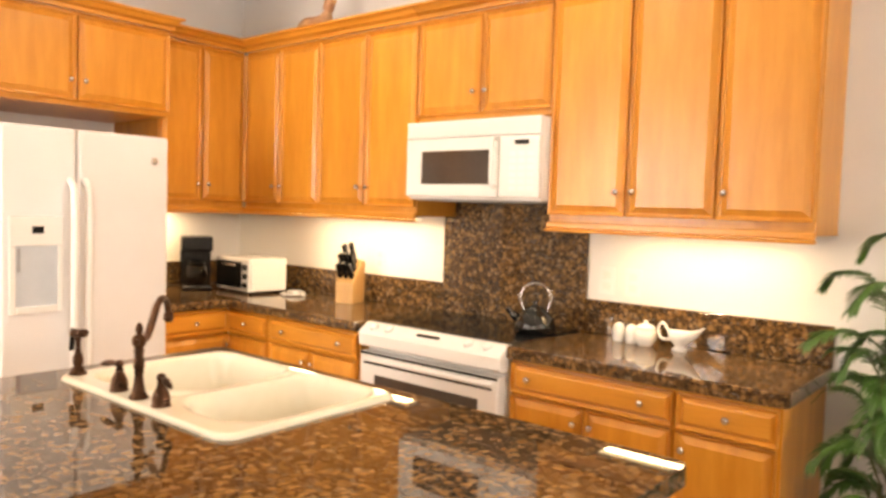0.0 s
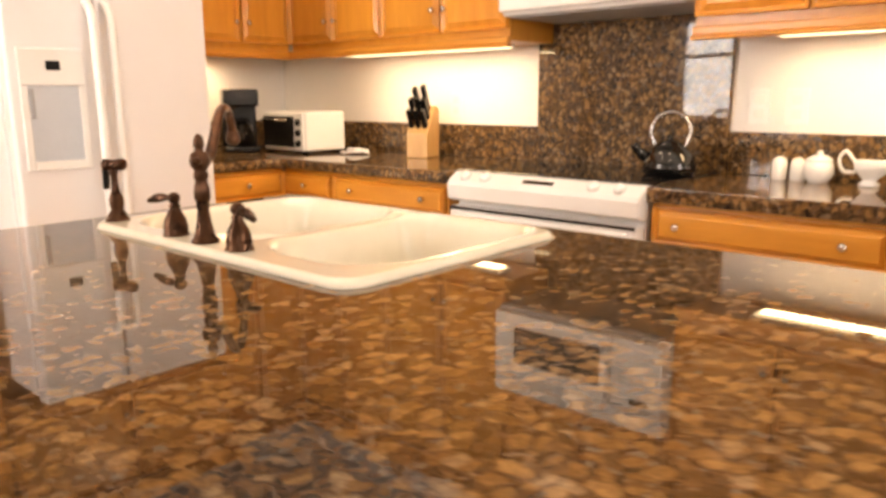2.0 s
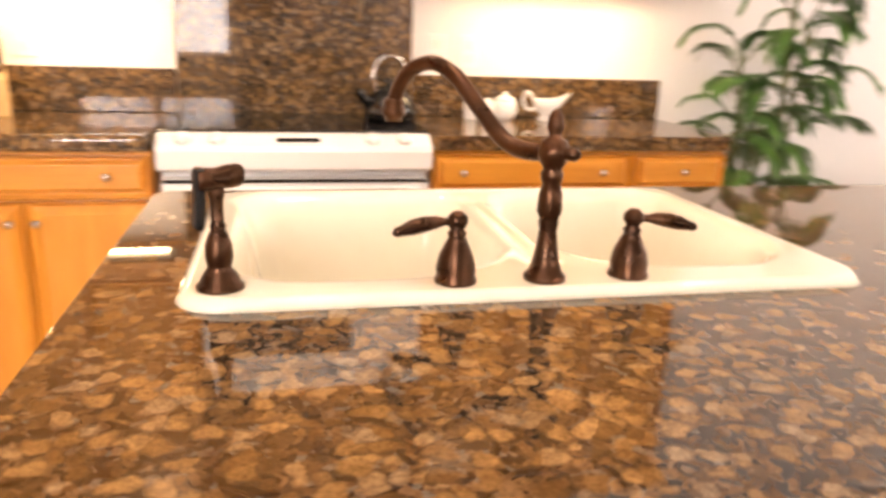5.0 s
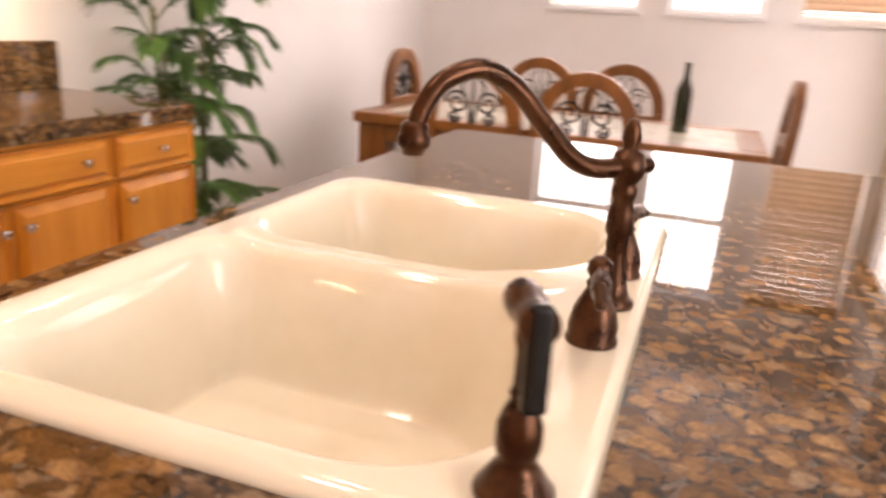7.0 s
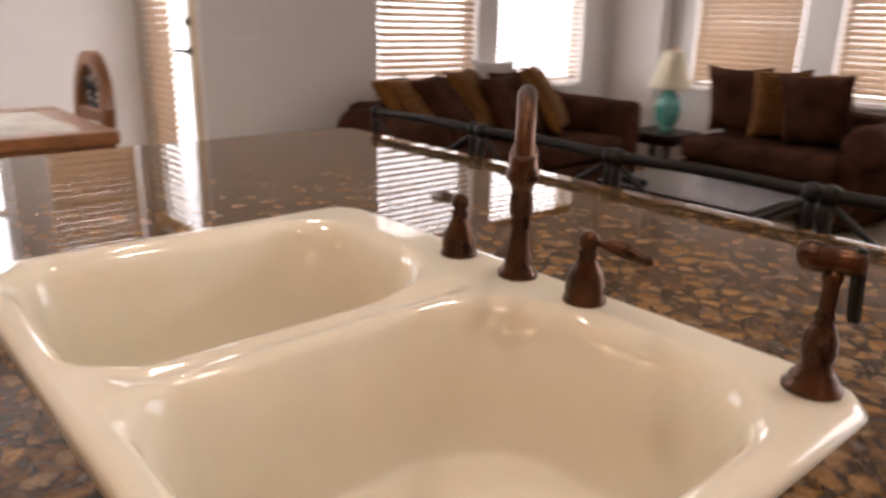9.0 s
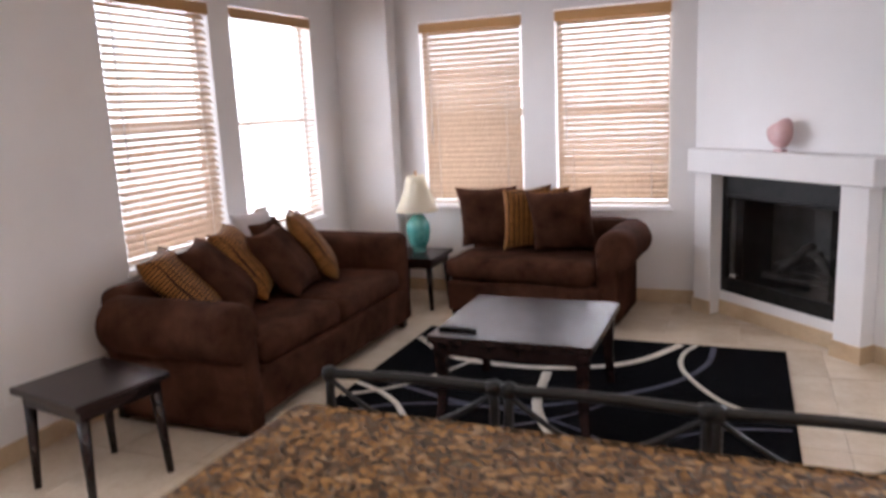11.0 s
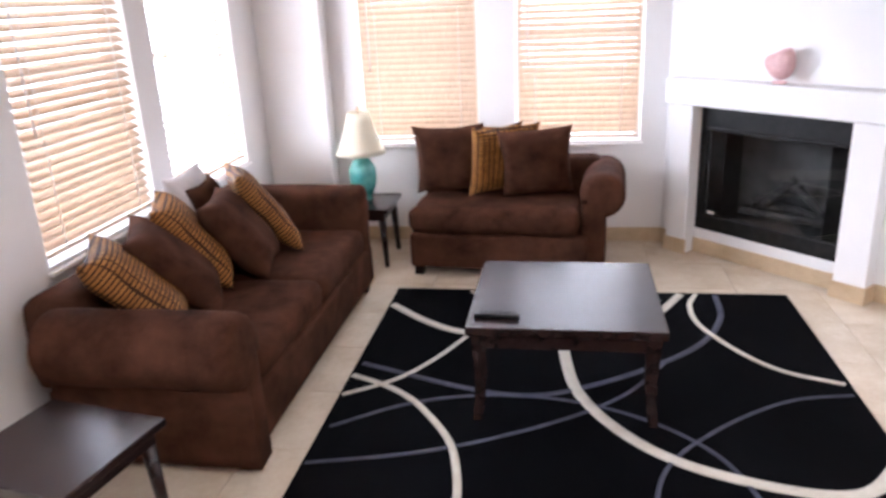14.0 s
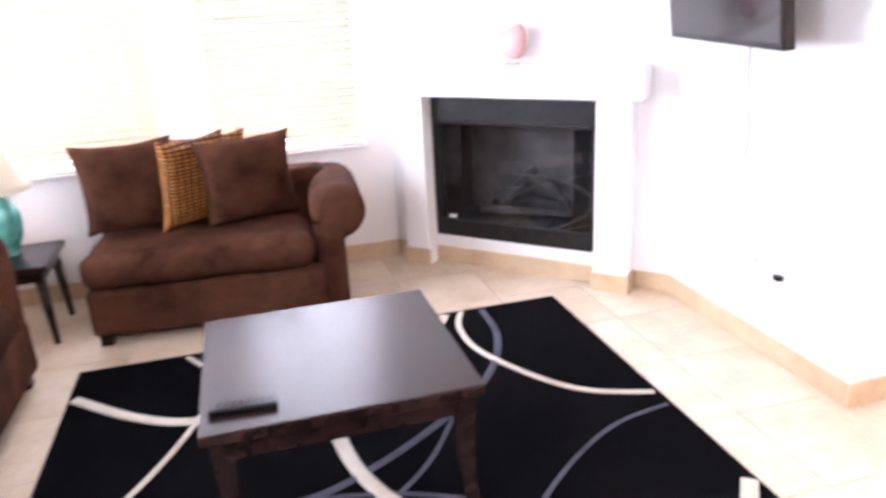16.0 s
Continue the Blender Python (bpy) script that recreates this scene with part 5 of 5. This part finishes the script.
def soft_box(name, x0, x1, y0, y1, z0, z1, mat, parent, r=0.05, lumps=0.008, seed=0, m=None):
    """A padded block: rounded edges and an uneven surface."""
    bm = bmesh.new()
    bx(bm, x0, x1, y0, y1, z0, z1)
    bmesh.ops.bevel(bm, geom=list(bm.edges), offset=r, segments=3, affect="EDGES", profile=0.5)
    bmesh.ops.subdivide_edges(bm, edges=[e for e in bm.edges if e.calc_length() > 0.2], cuts=7, use_grid_fill=True)
    for v in bm.verts:
        v.co += Vector((noise.noise(v.co * 5 + Vector((seed, 0, 0))), noise.noise(v.co * 5 + Vector((0, seed, 9))), noise.noise(v.co * 4 + Vector((3, 0, seed))))) * lumps
    return made(name, bm, mat, parent, True, m=m)


def rolled_arm(name, length, h, r, mat, parent, m, over=0.045, half=0.075):
    """A rolled sofa arm along +y: an upright panel under a thick roll that hangs over to +x, with padded round ends."""
    bm = bmesh.new()
    prof = [(-half, 0.0), (-half, 0.05), (-half, h - 1.35 * r), (-half, h - 1.25 * r)]
    for k in range(17):
        a = radians(200 - 275 * k / 16)
        prof.append((over + r * math.cos(a), h - r + r * math.sin(a)))
    prof += [(half + 0.008, h - 1.97 * r), (half, h - 2.02 * r), (half, h - 2.12 * r), (half, 0.05), (half, 0.0)]
    cx, cz = over * 0.6, h - 1.1 * r
    rows = []
    ends = ((0.0, 0.62), (0.006, 0.84), (0.022, 0.95), (0.05, 1.0))
    steps = [(y, k) for y, k in ends] + [(0.05 + (length - 0.1) * j / 10, 1.0) for j in range(1, 10)] + [(length - y, k) for y, k in reversed(ends)]
    for y, k in steps:
        row = []
        for x, z in prof:
            kz = k if z > h - 2.0 * r else 1.0
            kx = k if z > h - 2.0 * r else 0.6 + 0.4 * k
            px, pz = cx + (x - cx) * kx, cz + (z - cz) * kz
            row.append(bm.verts.new((px, y + 0.004 * noise.noise(Vector((x * 9, y * 6, z * 9))), pz + 0.006 * noise.noise(Vector((y * 5, x * 5, z))))))
        rows.append(row)
    for a, b in zip(rows, rows[1:]):
        for k in range(len(prof)):
            bm.faces.new((a[k], a[(k + 1) % len(prof)], b[(k + 1) % len(prof)], b[k]))
    bm.faces.new(rows[0][::-1])
    bm.faces.new(rows[-1])
    return made(name, bm, mat, parent, True, m=m)


def sofa():
    # local x runs along the sofa from its southern end, local -y faces the room
    L, D = 1.93, 0.93
    e = root("sofa", pose(EAST - 0.02, -3.83, 0, 0, 0, 90), "long dark brown microsuede sofa with rolled arm", "sofa")
    # local y: 0 at the wall, +y towards the room after the turn
    soft_box("base", 0.0, L - 0.06, 0.04, D, 0.06, 0.30, SUEDE, e, 0.03, 0.004)
    soft_box("back", 0.0, L - 0.02, 0.02, 0.26, 0.30, 0.70, SUEDE, e, 0.07, 0.01, 2)
    soft_box("seat_cushion", 0.17, 0.98, 0.22, D + 0.01, 0.30, 0.455, SUEDE, e, 0.055, 0.012, 5)
    soft_box("seat_cushion", 0.985, L - 0.20, 0.22, D + 0.01, 0.30, 0.455, SUEDE, e, 0.055, 0.012, 8)
    soft_box("arm", -0.02, 0.165, 0.03, D, 0.06, 0.685, SUEDE, e, 0.06, 0.008, 11)
    rolled_arm("rolled_arm", D - 0.13, 0.645, 0.148, SUEDE, e, pose(L - 0.05, 0.16, 0.04), 0.05, 0.065)
    for x in (0.06, L - 0.06):
        for y in (0.1, D - 0.06):
            boxes("foot", [(x - 0.03, x + 0.03, y - 0.03, y + 0.03, 0, 0.07)], ESPRESSO, e, 0.004)


sofa()


def lean(x, y, z, back, turn):
    return pose(x, y, z, 0, 0, turn) @ pose(0, 0, 0, back)


# pillows on the long sofa; they face the room and lean back towards the wall
for px, py, back, turn, pw, ph, pt, pm, what in (
        (3.27, -2.27, 42, 119, 0.44, 0.52, 0.17, GOLD, "gold woven"), (3.25, -2.54, 42, 119, 0.46, 0.52, 0.17, SUEDE, "dark brown suede"),
        (3.33, -2.82, 36, 117, 0.44, 0.52, 0.17, GOLD, "gold woven"), (3.16, -2.97, 38, 104, 0.44, 0.48, 0.18, SUEDE, "dark brown suede"),
        (3.58, -3.12, 12, 96, 0.46, 0.48, 0.12, GREYFAB, "pale grey"), (3.48, -3.20, 22, 100, 0.40, 0.43, 0.14, SUEDE, "dark brown suede"),
        (3.20, -3.37, 34, 122, 0.44, 0.54, 0.14, GOLD, "gold woven")):
    pillow(lean(px, py, 0.47, back, turn), pw, ph, pt, pm, what + " throw pillow leaning on the sofa back")


def loveseat():
    L, D = 1.13, 0.70
    e = root("loveseat", pose(2.65, -4.75, 0, 0, 0, 176), "dark brown microsuede loveseat with one rolled arm", "sofa")
    # after the half turn local x runs west; local -y faces the room
    soft_box("base", 0.0, L, -D + 0.0, -0.03, 0.06, 0.29, SUEDE, e, 0.025, 0.004, 3)
    soft_box("back", 0.0, L + 0.08, -0.24, -0.02, 0.29, 0.69, SUEDE, e, 0.07, 0.008, 4)
    soft_box("seat_cushion", 0.0, L - 0.05, -D - 0.02, -0.2, 0.29, 0.46, SUEDE, e, 0.06, 0.012, 6)
    rolled_arm("rolled_arm", D - 0.05, 0.635, 0.138, SUEDE, e, pose(L + 0.03, -D + 0.045, 0.04), 0.055)
    for x in (0.05, L):
        for y in (-0.1, -D + 0.06):
            boxes("foot", [(x - 0.03, x + 0.03, y - 0.03, y + 0.03, 0, 0.07)], ESPRESSO, e, 0.004)


loveseat()
pillow(lean(2.46, -4.42, 0.472, -14, 6) @ pose(0, 0, 0, 0, 1, 0), 0.47, 0.49, 0.15, SUEDE, "dark brown suede throw pillow on the loveseat")
pillow(lean(2.175, -4.37, 0.475, -14, 30) @ pose(0, 0, 0, 0, 2, 0), 0.36, 0.49, 0.13, GOLD, "gold woven throw pillow on the loveseat")
pillow(lean(1.88, -4.36, 0.470, -18, 6) @ pose(0, 0, 0, 0, 4, 0), 0.47, 0.49, 0.17, SUEDE, "dark brown suede throw pillow on the loveseat")
pillow(lean(2.10, -4.50, 0.47, -10, 12), 0.44, 0.465, 0.11, GOLD, "gold woven throw pillow behind the others")


def coffee_table():
    x0, x1, y0, y1, z = 1.303, 2.108, -3.113, -2.325, 0.455
    e = root("coffee_table", pose((x0 + x1) / 2, (y0 + y1) / 2, 0), "square espresso wood coffee table on the rug", "table")
    a, b = (x1 - x0) / 2, (y1 - y0) / 2
    boxes("top", [(-a, a, -b, b, z - 0.04, z)], ESPRESSO, e, 0.006, 3)
    boxes("apron", [(-a + 0.03, a - 0.03, s * (b - 0.05) - 0.012, s * (b - 0.05) + 0.012, z - 0.11, z - 0.041) for s in (-1, 1)] +
          [(s * (a - 0.05) - 0.012, s * (a - 0.05) + 0.012, -b + 0.063, b - 0.063, z - 0.11, z - 0.041) for s in (-1, 1)], ESPRESSO, e, 0.003)
    for sx in (-1, 1):
        for sy in (-1, 1):
            x, y, rows = sx * (a - 0.05), sy * (b - 0.05), []
            bm = bmesh.new()
            for h, half, out in ((z - 0.041, 0.030, 0.0), (z - 0.12, 0.029, -0.004), (0.22, 0.025, -0.006), (0.10, 0.022, 0.0), (0.013, 0.021, 0.010)):
                cx, cy = x + sx * out, y + sy * out
                rows.append([bm.verts.new((cx + i * half, cy + j * half, h)) for i, j in ((-1, -1), (1, -1), (1, 1), (-1, 1))])
            for p, q in zip(rows, rows[1:]):
                for k in range(4):
                    bm.faces.new((p[k], p[(k + 1) % 4], q[(k + 1) % 4], q[k]))
            bm.faces.new(rows[0])
            bm.faces.new(rows[-1])
            made("leg", bm, ESPRESSO, e, False, 0.004)


coffee_table()
e = root("remote_control", pose(1.985, -2.435, 0.455, 0, 0, -4), "slim black remote control on the coffee table", "remote")
boxes("case", [(-0.095, 0.095, -0.024, 0.024, 0, 0.02)], BLACK, e, 0.006, 3)
boxes("button", [(-0.08 + 0.02 * i, -0.07 + 0.02 * i, -0.015 + 0.011 * j, -0.008 + 0.011 * j, 0.02, 0.0225) for i in range(8) for j in range(3)], IRON, e, 0)


def side_table(m, w, d, h, label):
    e = root("side_table", m, label, "table", "side tables")
    boxes("top", [(-w / 2, w / 2, -d / 2, d / 2, h - 0.03, h)], ESPRESSO, e, 0.005, 3)
    boxes("apron", [(-w / 2 + 0.03, w / 2 - 0.03, -d / 2 + 0.03, d / 2 - 0.03, h - 0.085, h - 0.031)], ESPRESSO, e, 0.003)
    for sx in (-1, 1):
        for sy in (-1, 1):
            bm = bmesh.new()
            tube(bm, [(sx * (w / 2 - 0.05), sy * (d / 2 - 0.05), h - 0.086), (sx * (w / 2 - 0.035), sy * (d / 2 - 0.035), 0)], [0.026, 0.016], 8)
            made("leg", bm, ESPRESSO, e, True)


side_table(pose(3.27, -1.39, 0, 0, 0, -10), 0.48, 0.44, 0.465, "espresso wood side table by the sofa arm")
side_table(pose(3.08, -4.40, 0), 0.44, 0.44, 0.41, "small espresso wood end table under the lamp")


def table_lamp():
    e = root("table_lamp", pose(3.085, -4.46, 0.41), "teal glazed table lamp with a cream shade", "lamp")
    turned("base", [(0.055, 0), (0.06, 0.012), (0.05, 0.02), (0.062, 0.04), (0.088, 0.10), (0.097, 0.17), (0.09, 0.23), (0.06, 0.28), (0.034, 0.30), (0.030, 0.315)], TEAL, e, n=32)
    turned("neck", [(0.012, 0.315), (0.012, 0.36), (0.02, 0.365), (0.018, 0.40), (0.004, 0.405), (0.004, 0.615), (0.012, 0.62), (0.006, 0.64), (0.001, 0.645)], BLOCK, e, n=16)
    bm = bmesh.new()
    n = 40
    rings = [[bm.verts.new((r * math.cos(2 * math.pi * k / n), r * math.sin(2 * math.pi * k / n), z)) for k in range(n)] for r, z in ((0.172, 0.325), (0.155, 0.36), (0.118, 0.45), (0.088, 0.54), (0.072, 0.605))]
    for a, b in zip(rings, rings[1:]):
        for k in range(n):
            bm.faces.new((a[k], a[(k + 1) % n], b[(k + 1) % n], b[k]))
    ob = made("shade", bm, SHADE, e, True)
    k = ob.modifiers.new("wall", "SOLIDIFY")
    k.thickness = 0.002


table_lamp()


# ---- fireplace: local x runs along the diagonal wall, local +y into the room ----
def fireplace():
    F = FIRE
    # in this frame the room lies on the -y side
    e = root("fireplace", F, "white plaster corner fireplace with a mantel and black firebox", "fireplace", kind="structure")
    x0, x1, z0, z1 = HOLE
    boxes("column", [(0.125, x0 - 0.002, -0.11, -0.001, 0.0, 1.0), (x1 + 0.002, 1.46, -0.11, -0.001, 0.0, 1.0), (x0 - 0.002, x1 + 0.002, -0.012, -0.001, z1 + 0.001, 1.0), (x0 - 0.002, x1 + 0.002, -0.012, -0.001, 0, z0 - 0.001)], PAINT, e, 0.012, 3)
    boxes("mantel", [(0.10, 1.525, -0.165, -0.001, 1.001, 1.165)], PAINT, e, 0.014, 3)
    boxes("column_base", [(0.113, x0 + 0.01, -0.121, -0.1105, 0, 0.10), (0.113, 0.1245, -0.1105, -0.001, 0, 0.10), (x1 - 0.01, 1.472, -0.121, -0.1105, 0, 0.10), (1.4605, 1.472, -0.1105, -0.001, 0, 0.10),
                          (x0 + 0.001, x1 - 0.001, -0.024, -0.013, 0, 0.10), (0.0, 0.112, -0.012, -0.001, 0, 0.10), (1.473, FIRE_L, -0.012, -0.001, 0, 0.10)], BASE, e, 0.002)
    f = 0.05
    boxes("surround", [(x0, x1, -0.012, 0.02, z1 - 0.155, z1), (x0, x1, -0.012, 0.02, z0, z0 + 0.10), (x0, x0 + f, -0.012, 0.02, z0 + 0.10, z1 - 0.155), (x1 - f, x1, -0.012, 0.02, z0 + 0.10, z1 - 0.155)], IRON, e, 0.004)
    boxes("hood", [(x0 + f, x1 - f, -0.030, -0.0125, z1 - 0.150, z1 - 0.128)], IRON, e, 0.006, 3)
    boxes("back_panel", [(x0, x1, 0.45, 0.47, z0, z1)], REFRACTORY, e, 0.002)
    boxes("firebox", [(x0, x0 + 0.02, 0.021, 0.45, z0, z1), (x1 - 0.02, x1, 0.021, 0.45, z0, z1), (x0 + 0.02, x1 - 0.02, 0.021, 0.45, z0, z0 + 0.06), (x0 + 0.02, x1 - 0.02, 0.021, 0.45, z1 - 0.02, z1)], FIREBOX, e, 0.002)
    g = boxes("glass", [(x0 + f, x1 - f, 0.004, 0.008, z0 + 0.10, z1 - 0.155)], GLASS, e, 0)
    g.visible_shadow = False
    for cx in (x0 + f + 0.055, x1 - f - 0.055):
        bm = bmesh.new()
        n = 24
        cols = [[bm.verts.new((cx - 0.055 + 0.11 * k / n, 0.036 + 0.009 * math.sin(k * 2.1), z)) for z in (z0 + 0.10, z1 - 0.15)] for k in range(n + 1)]
        for p, q in zip(cols, cols[1:]):
            bm.faces.new((p[0], q[0], q[1], p[1]))
        curtain = made("spark_curtain", bm, IRON, e, True)
        curtain.modifiers.new("wall", "SOLIDIFY").thickness = 0.002
    rnd = random.Random(3)
    for a, b in (((0.50, 0.16, 0.30), (1.06, 0.22, 0.31)), ((0.52, 0.30, 0.30), (1.02, 0.28, 0.31)), ((0.56, 0.2, 0.37), (0.84, 0.3, 0.47)), ((1.04, 0.2, 0.36), (0.72, 0.27, 0.50)), ((0.66, 0.15, 0.36), (0.80, 0.28, 0.54))):
        pts = bent([Vector(a), (Vector(a) + Vector(b)) / 2 + Vector((0, 0.01, rnd.uniform(-0.02, 0.03))), Vector(b)], 5)
        bar("log", pts, [0.026 + rnd.uniform(-0.006, 0.006) for _ in pts], LOG, e, 10)
    bm = bmesh.new()
    for k in range(7):
        x = 0.52 + 0.1 * k
        tube(bm, [(x, 0.10, 0.226), (x, 0.36, 0.226)], 0.007, 6)
    tube(bm, [(0.48, 0.11, 0.236), (1.16, 0.11, 0.236)], 0.008, 6)
    made("grate", bm, IRON, e, True)
    boxes("label_plate", [(x0 + 0.09, x0 + 0.14, -0.0135, -0.0125, z0 + 0.115, z0 + 0.135)], CERAMIC, e, 0)
    return F


F = fireplace()


def heart_stone():
    e = root("heart_ornament", F @ pose(0.83, -0.085, 1.165) @ Matrix.Scale(1.15, 4), "pink heart-shaped stone ornament on the mantel", "ornament")
    bm = bmesh.new()
    n, rings = 44, []
    for j in range(9):
        b = math.pi * (j / 8 - 0.5)
        s, y = max(0.03, math.cos(b) ** 0.7), 0.042 * math.sin(b)
        ring = []
        for k in range(n):
            a = 2 * math.pi * k / n
            hx = 0.080 * math.sin(a) * (0.80 + 0.20 * abs(math.sin(a)))
            hz = 0.076 * math.cos(a) - 0.016 * math.cos(2 * a) - 0.004 * math.cos(3 * a)
            ring.append(bm.verts.new((hx * s, y, 0.012 + hz * s)))
        rings.append(ring)
    for a, b in zip(rings, rings[1:]):
        for k in range(n):
            bm.faces.new((a[k], a[(k + 1) % n], b[(k + 1) % n], b[k]))
    bm.faces.new(rings[0])
    bm.faces.new(rings[-1])
    made("heart", bm, PINK, e, True, m=pose(0, 0, 0.092, -6, -24, 0))
    boxes("stand", [(-0.03, 0.03, -0.02, 0.02, 0, 0.014)], PINK, e, 0.004)


heart_stone()


def television():
    e = root("television", pose(0.075, -3.115, 1.558, 0, 0, 80) @ pose(0, 0, 0, 6), "black flat-screen television on a wall bracket, off", "television")
    boxes("case", [(-0.475, 0.475, 0.0, 0.045, -0.27, 0.27)], BLACK, e, 0.006, 3)
    boxes("screen", [(-0.46, 0.46, -0.002, 0.0, -0.245, 0.255)], SCREEN, e, 0)
    boxes("bracket", [(-0.06, 0.06, 0.046, 0.20, -0.10, 0.10)], IRON, e, 0.004)
    return e


television()
bm = bmesh.new()
tube(bm, bent([(TVX + 0.01, -3.13, 1.55), (TVX + 0.012, -3.15, 1.20), (TVX + 0.01, -3.12, 0.9), (TVX + 0.012, -3.16, 0.62), (TVX + 0.02, -3.10, 0.45), (TVX + 0.02, -2.94, 0.395), (TVX + 0.02, -2.85, 0.375)], 8), 0.004, 6)
tagged(made("television_cable", bm, GREY, smooth=True), "thin grey cable hanging from the television", "cable")


ob = boxes("cable_plug", [(TVX + 0.008, TVX + 0.036, -2.862, -2.826, 0.364, 0.386)], BLACK, None, 0.004)
tagged(ob, "small black plug in the wall outlet", "plug")


# ---- rug ----
def rug():
    x0, x1, y0, y1 = 0.442, 2.73, -3.815, -0.80
    e = root("area_rug", pose(0, 0, 0), "black area rug with cream and grey curved lines", "rug")
    boxes("pile", [(x0, x1, y0, y1, 0.0, 0.012)], RUGBLACK, e, 0.004)

    def stripe(name, pts, width, mat, z):
        pts = bent(pts, 14)
        bm = bmesh.new()
        pairs = []
        for k, p in enumerate(pts):
            d = (pts[min(k + 1, len(pts) - 1)] - pts[max(k - 1, 0)]).normalized()
            s = Vector((-d.y, d.x, 0)) * width / 2
            ok = all(x0 + 0.003 < q.x < x1 - 0.003 and y0 + 0.003 < q.y < y1 - 0.003 for q in (p + s, p - s))
            if ok:
                pairs.append([bm.verts.new((q.x, q.y, h)) for q, h in ((p + s, 0.0105), (p + s * 0.8, z), (p - s * 0.8, z), (p - s, 0.0105))])
            else:
                pairs.append(None)
        for a, b in zip(pairs, pairs[1:]):
            if a and b:
                for k in range(3):
                    bm.faces.new((a[k], a[k + 1], b[k + 1], b[k]))
        made(name, bm, mat, e, True)

    def line(width, mat, z, *flat):
        stripe("stripe", [Vector((flat[k], flat[k + 1] + 0.045 * min(1, max(0, (flat[k + 1] + 3.8) / 1.2)), 0)) for k in range(0, len(flat), 2)], width, mat, z)

    line(0.052, RUGCREAM, 0.0165, 2.75, -3.60, 2.43, -3.32, 2.16, -3.21, 1.70, -3.22, 1.28, -3.42, 1.0, -3.85)
    line(0.026, RUGCREAM, 0.0160, 2.30, -3.85, 2.15, -3.55, 2.21, -3.20, 2.45, -2.76, 2.76, -2.52)
    line(0.058, RUGCREAM, 0.0168, 1.72, -3.15, 1.64, -2.65, 1.40, -2.27, 1.08, -2.08, 0.68, -2.03, 0.42, -2.30)
    line(0.030, RUGCREAM, 0.0158, 0.93, -3.84, 1.01, -3.62, 0.98, -3.33, 0.75, -2.95, 0.42, -2.79)
    line(0.036, RUGGREY, 0.0152, 0.84, -3.84, 0.88, -3.45, 1.10, -3.08, 1.60, -2.71, 2.0, -2.62, 2.75, -2.87)
    line(0.020, RUGGREY, 0.0150, 0.42, -2.73, 0.75, -2.65, 1.09, -2.40, 1.34, -2.08, 1.42, -1.60)
    line(0.022, RUGGREY, 0.0148, 2.75, -2.25, 2.35, -2.52, 1.90, -2.61, 1.45, -2.50, 1.12, -2.22, 0.98, -1.80)
    line(0.022, RUGGREY, 0.0146, 2.75, -2.02, 2.25, -2.15, 1.80, -2.37, 1.45, -2.64, 1.20, -3.0)
    line(0.034, RUGCREAM, 0.0164, 2.75, -2.75, 2.50, -2.63, 2.31, -2.45, 2.13, -2.12, 2.10, -1.60, 2.35, -0.80)
    line(0.030, RUGGREY, 0.0144, 0.90, -0.80, 1.30, -1.30, 1.80, -1.40, 2.30, -1.20, 2.75, -1.30)


rug()

e = root("ceiling_vent", pose(3.3, -3.1, TOP, 0, 0, 0) @ Matrix.Scale(0.8, 4), "white louvred ceiling air vent", "vent")
boxes("frame", [(-0.17, 0.17, -0.09, -0.07, -0.012, 0), (-0.17, 0.17, 0.07, 0.09, -0.012, 0), (-0.17, -0.15, -0.07, 0.07, -0.012, 0), (0.15, 0.17, -0.07, 0.07, -0.012, 0)], VINYL, e, 0.002)
boxes("louvre", [(-0.15, 0.15, -0.06 + 0.02 * k, -0.046 + 0.02 * k, -0.009, -0.005) for k in range(7)], GREY, e, 0)


# ---- floor tiles, one by one ----
def floor_tiles():
    T, gap = 0.456, 0.004
    bm = bmesh.new()
    bx(bm, gap / 2, T - gap / 2, gap / 2, T - gap / 2, -0.006, 0)
    first = made("tile", bm, TILE, floor)
    data = first.data
    bpy.data.objects.remove(first)
    y = SOUTH - 0.01
    while y < NORTH:
        x = WESTH
        while x < DINE:
            cx, cy = x + T / 2, y + T / 2
            if not (cx < WESTK - 0.3 and cy > -0.4) and not (cx + cy < -4.1 and cx < 1.3 and cy < HALLY - 0.1) and not (cx < -0.3 and cy < HALLY - 0.1) and not (cx > EAST + 0.3 and cy < DOORY - 0.2):
                t = new("tile", data)
                t.parent = floor
                t.matrix_basis = pose(x, y, random.uniform(-0.0008, 0.0))
            x += T
        y += T


floor_tiles()
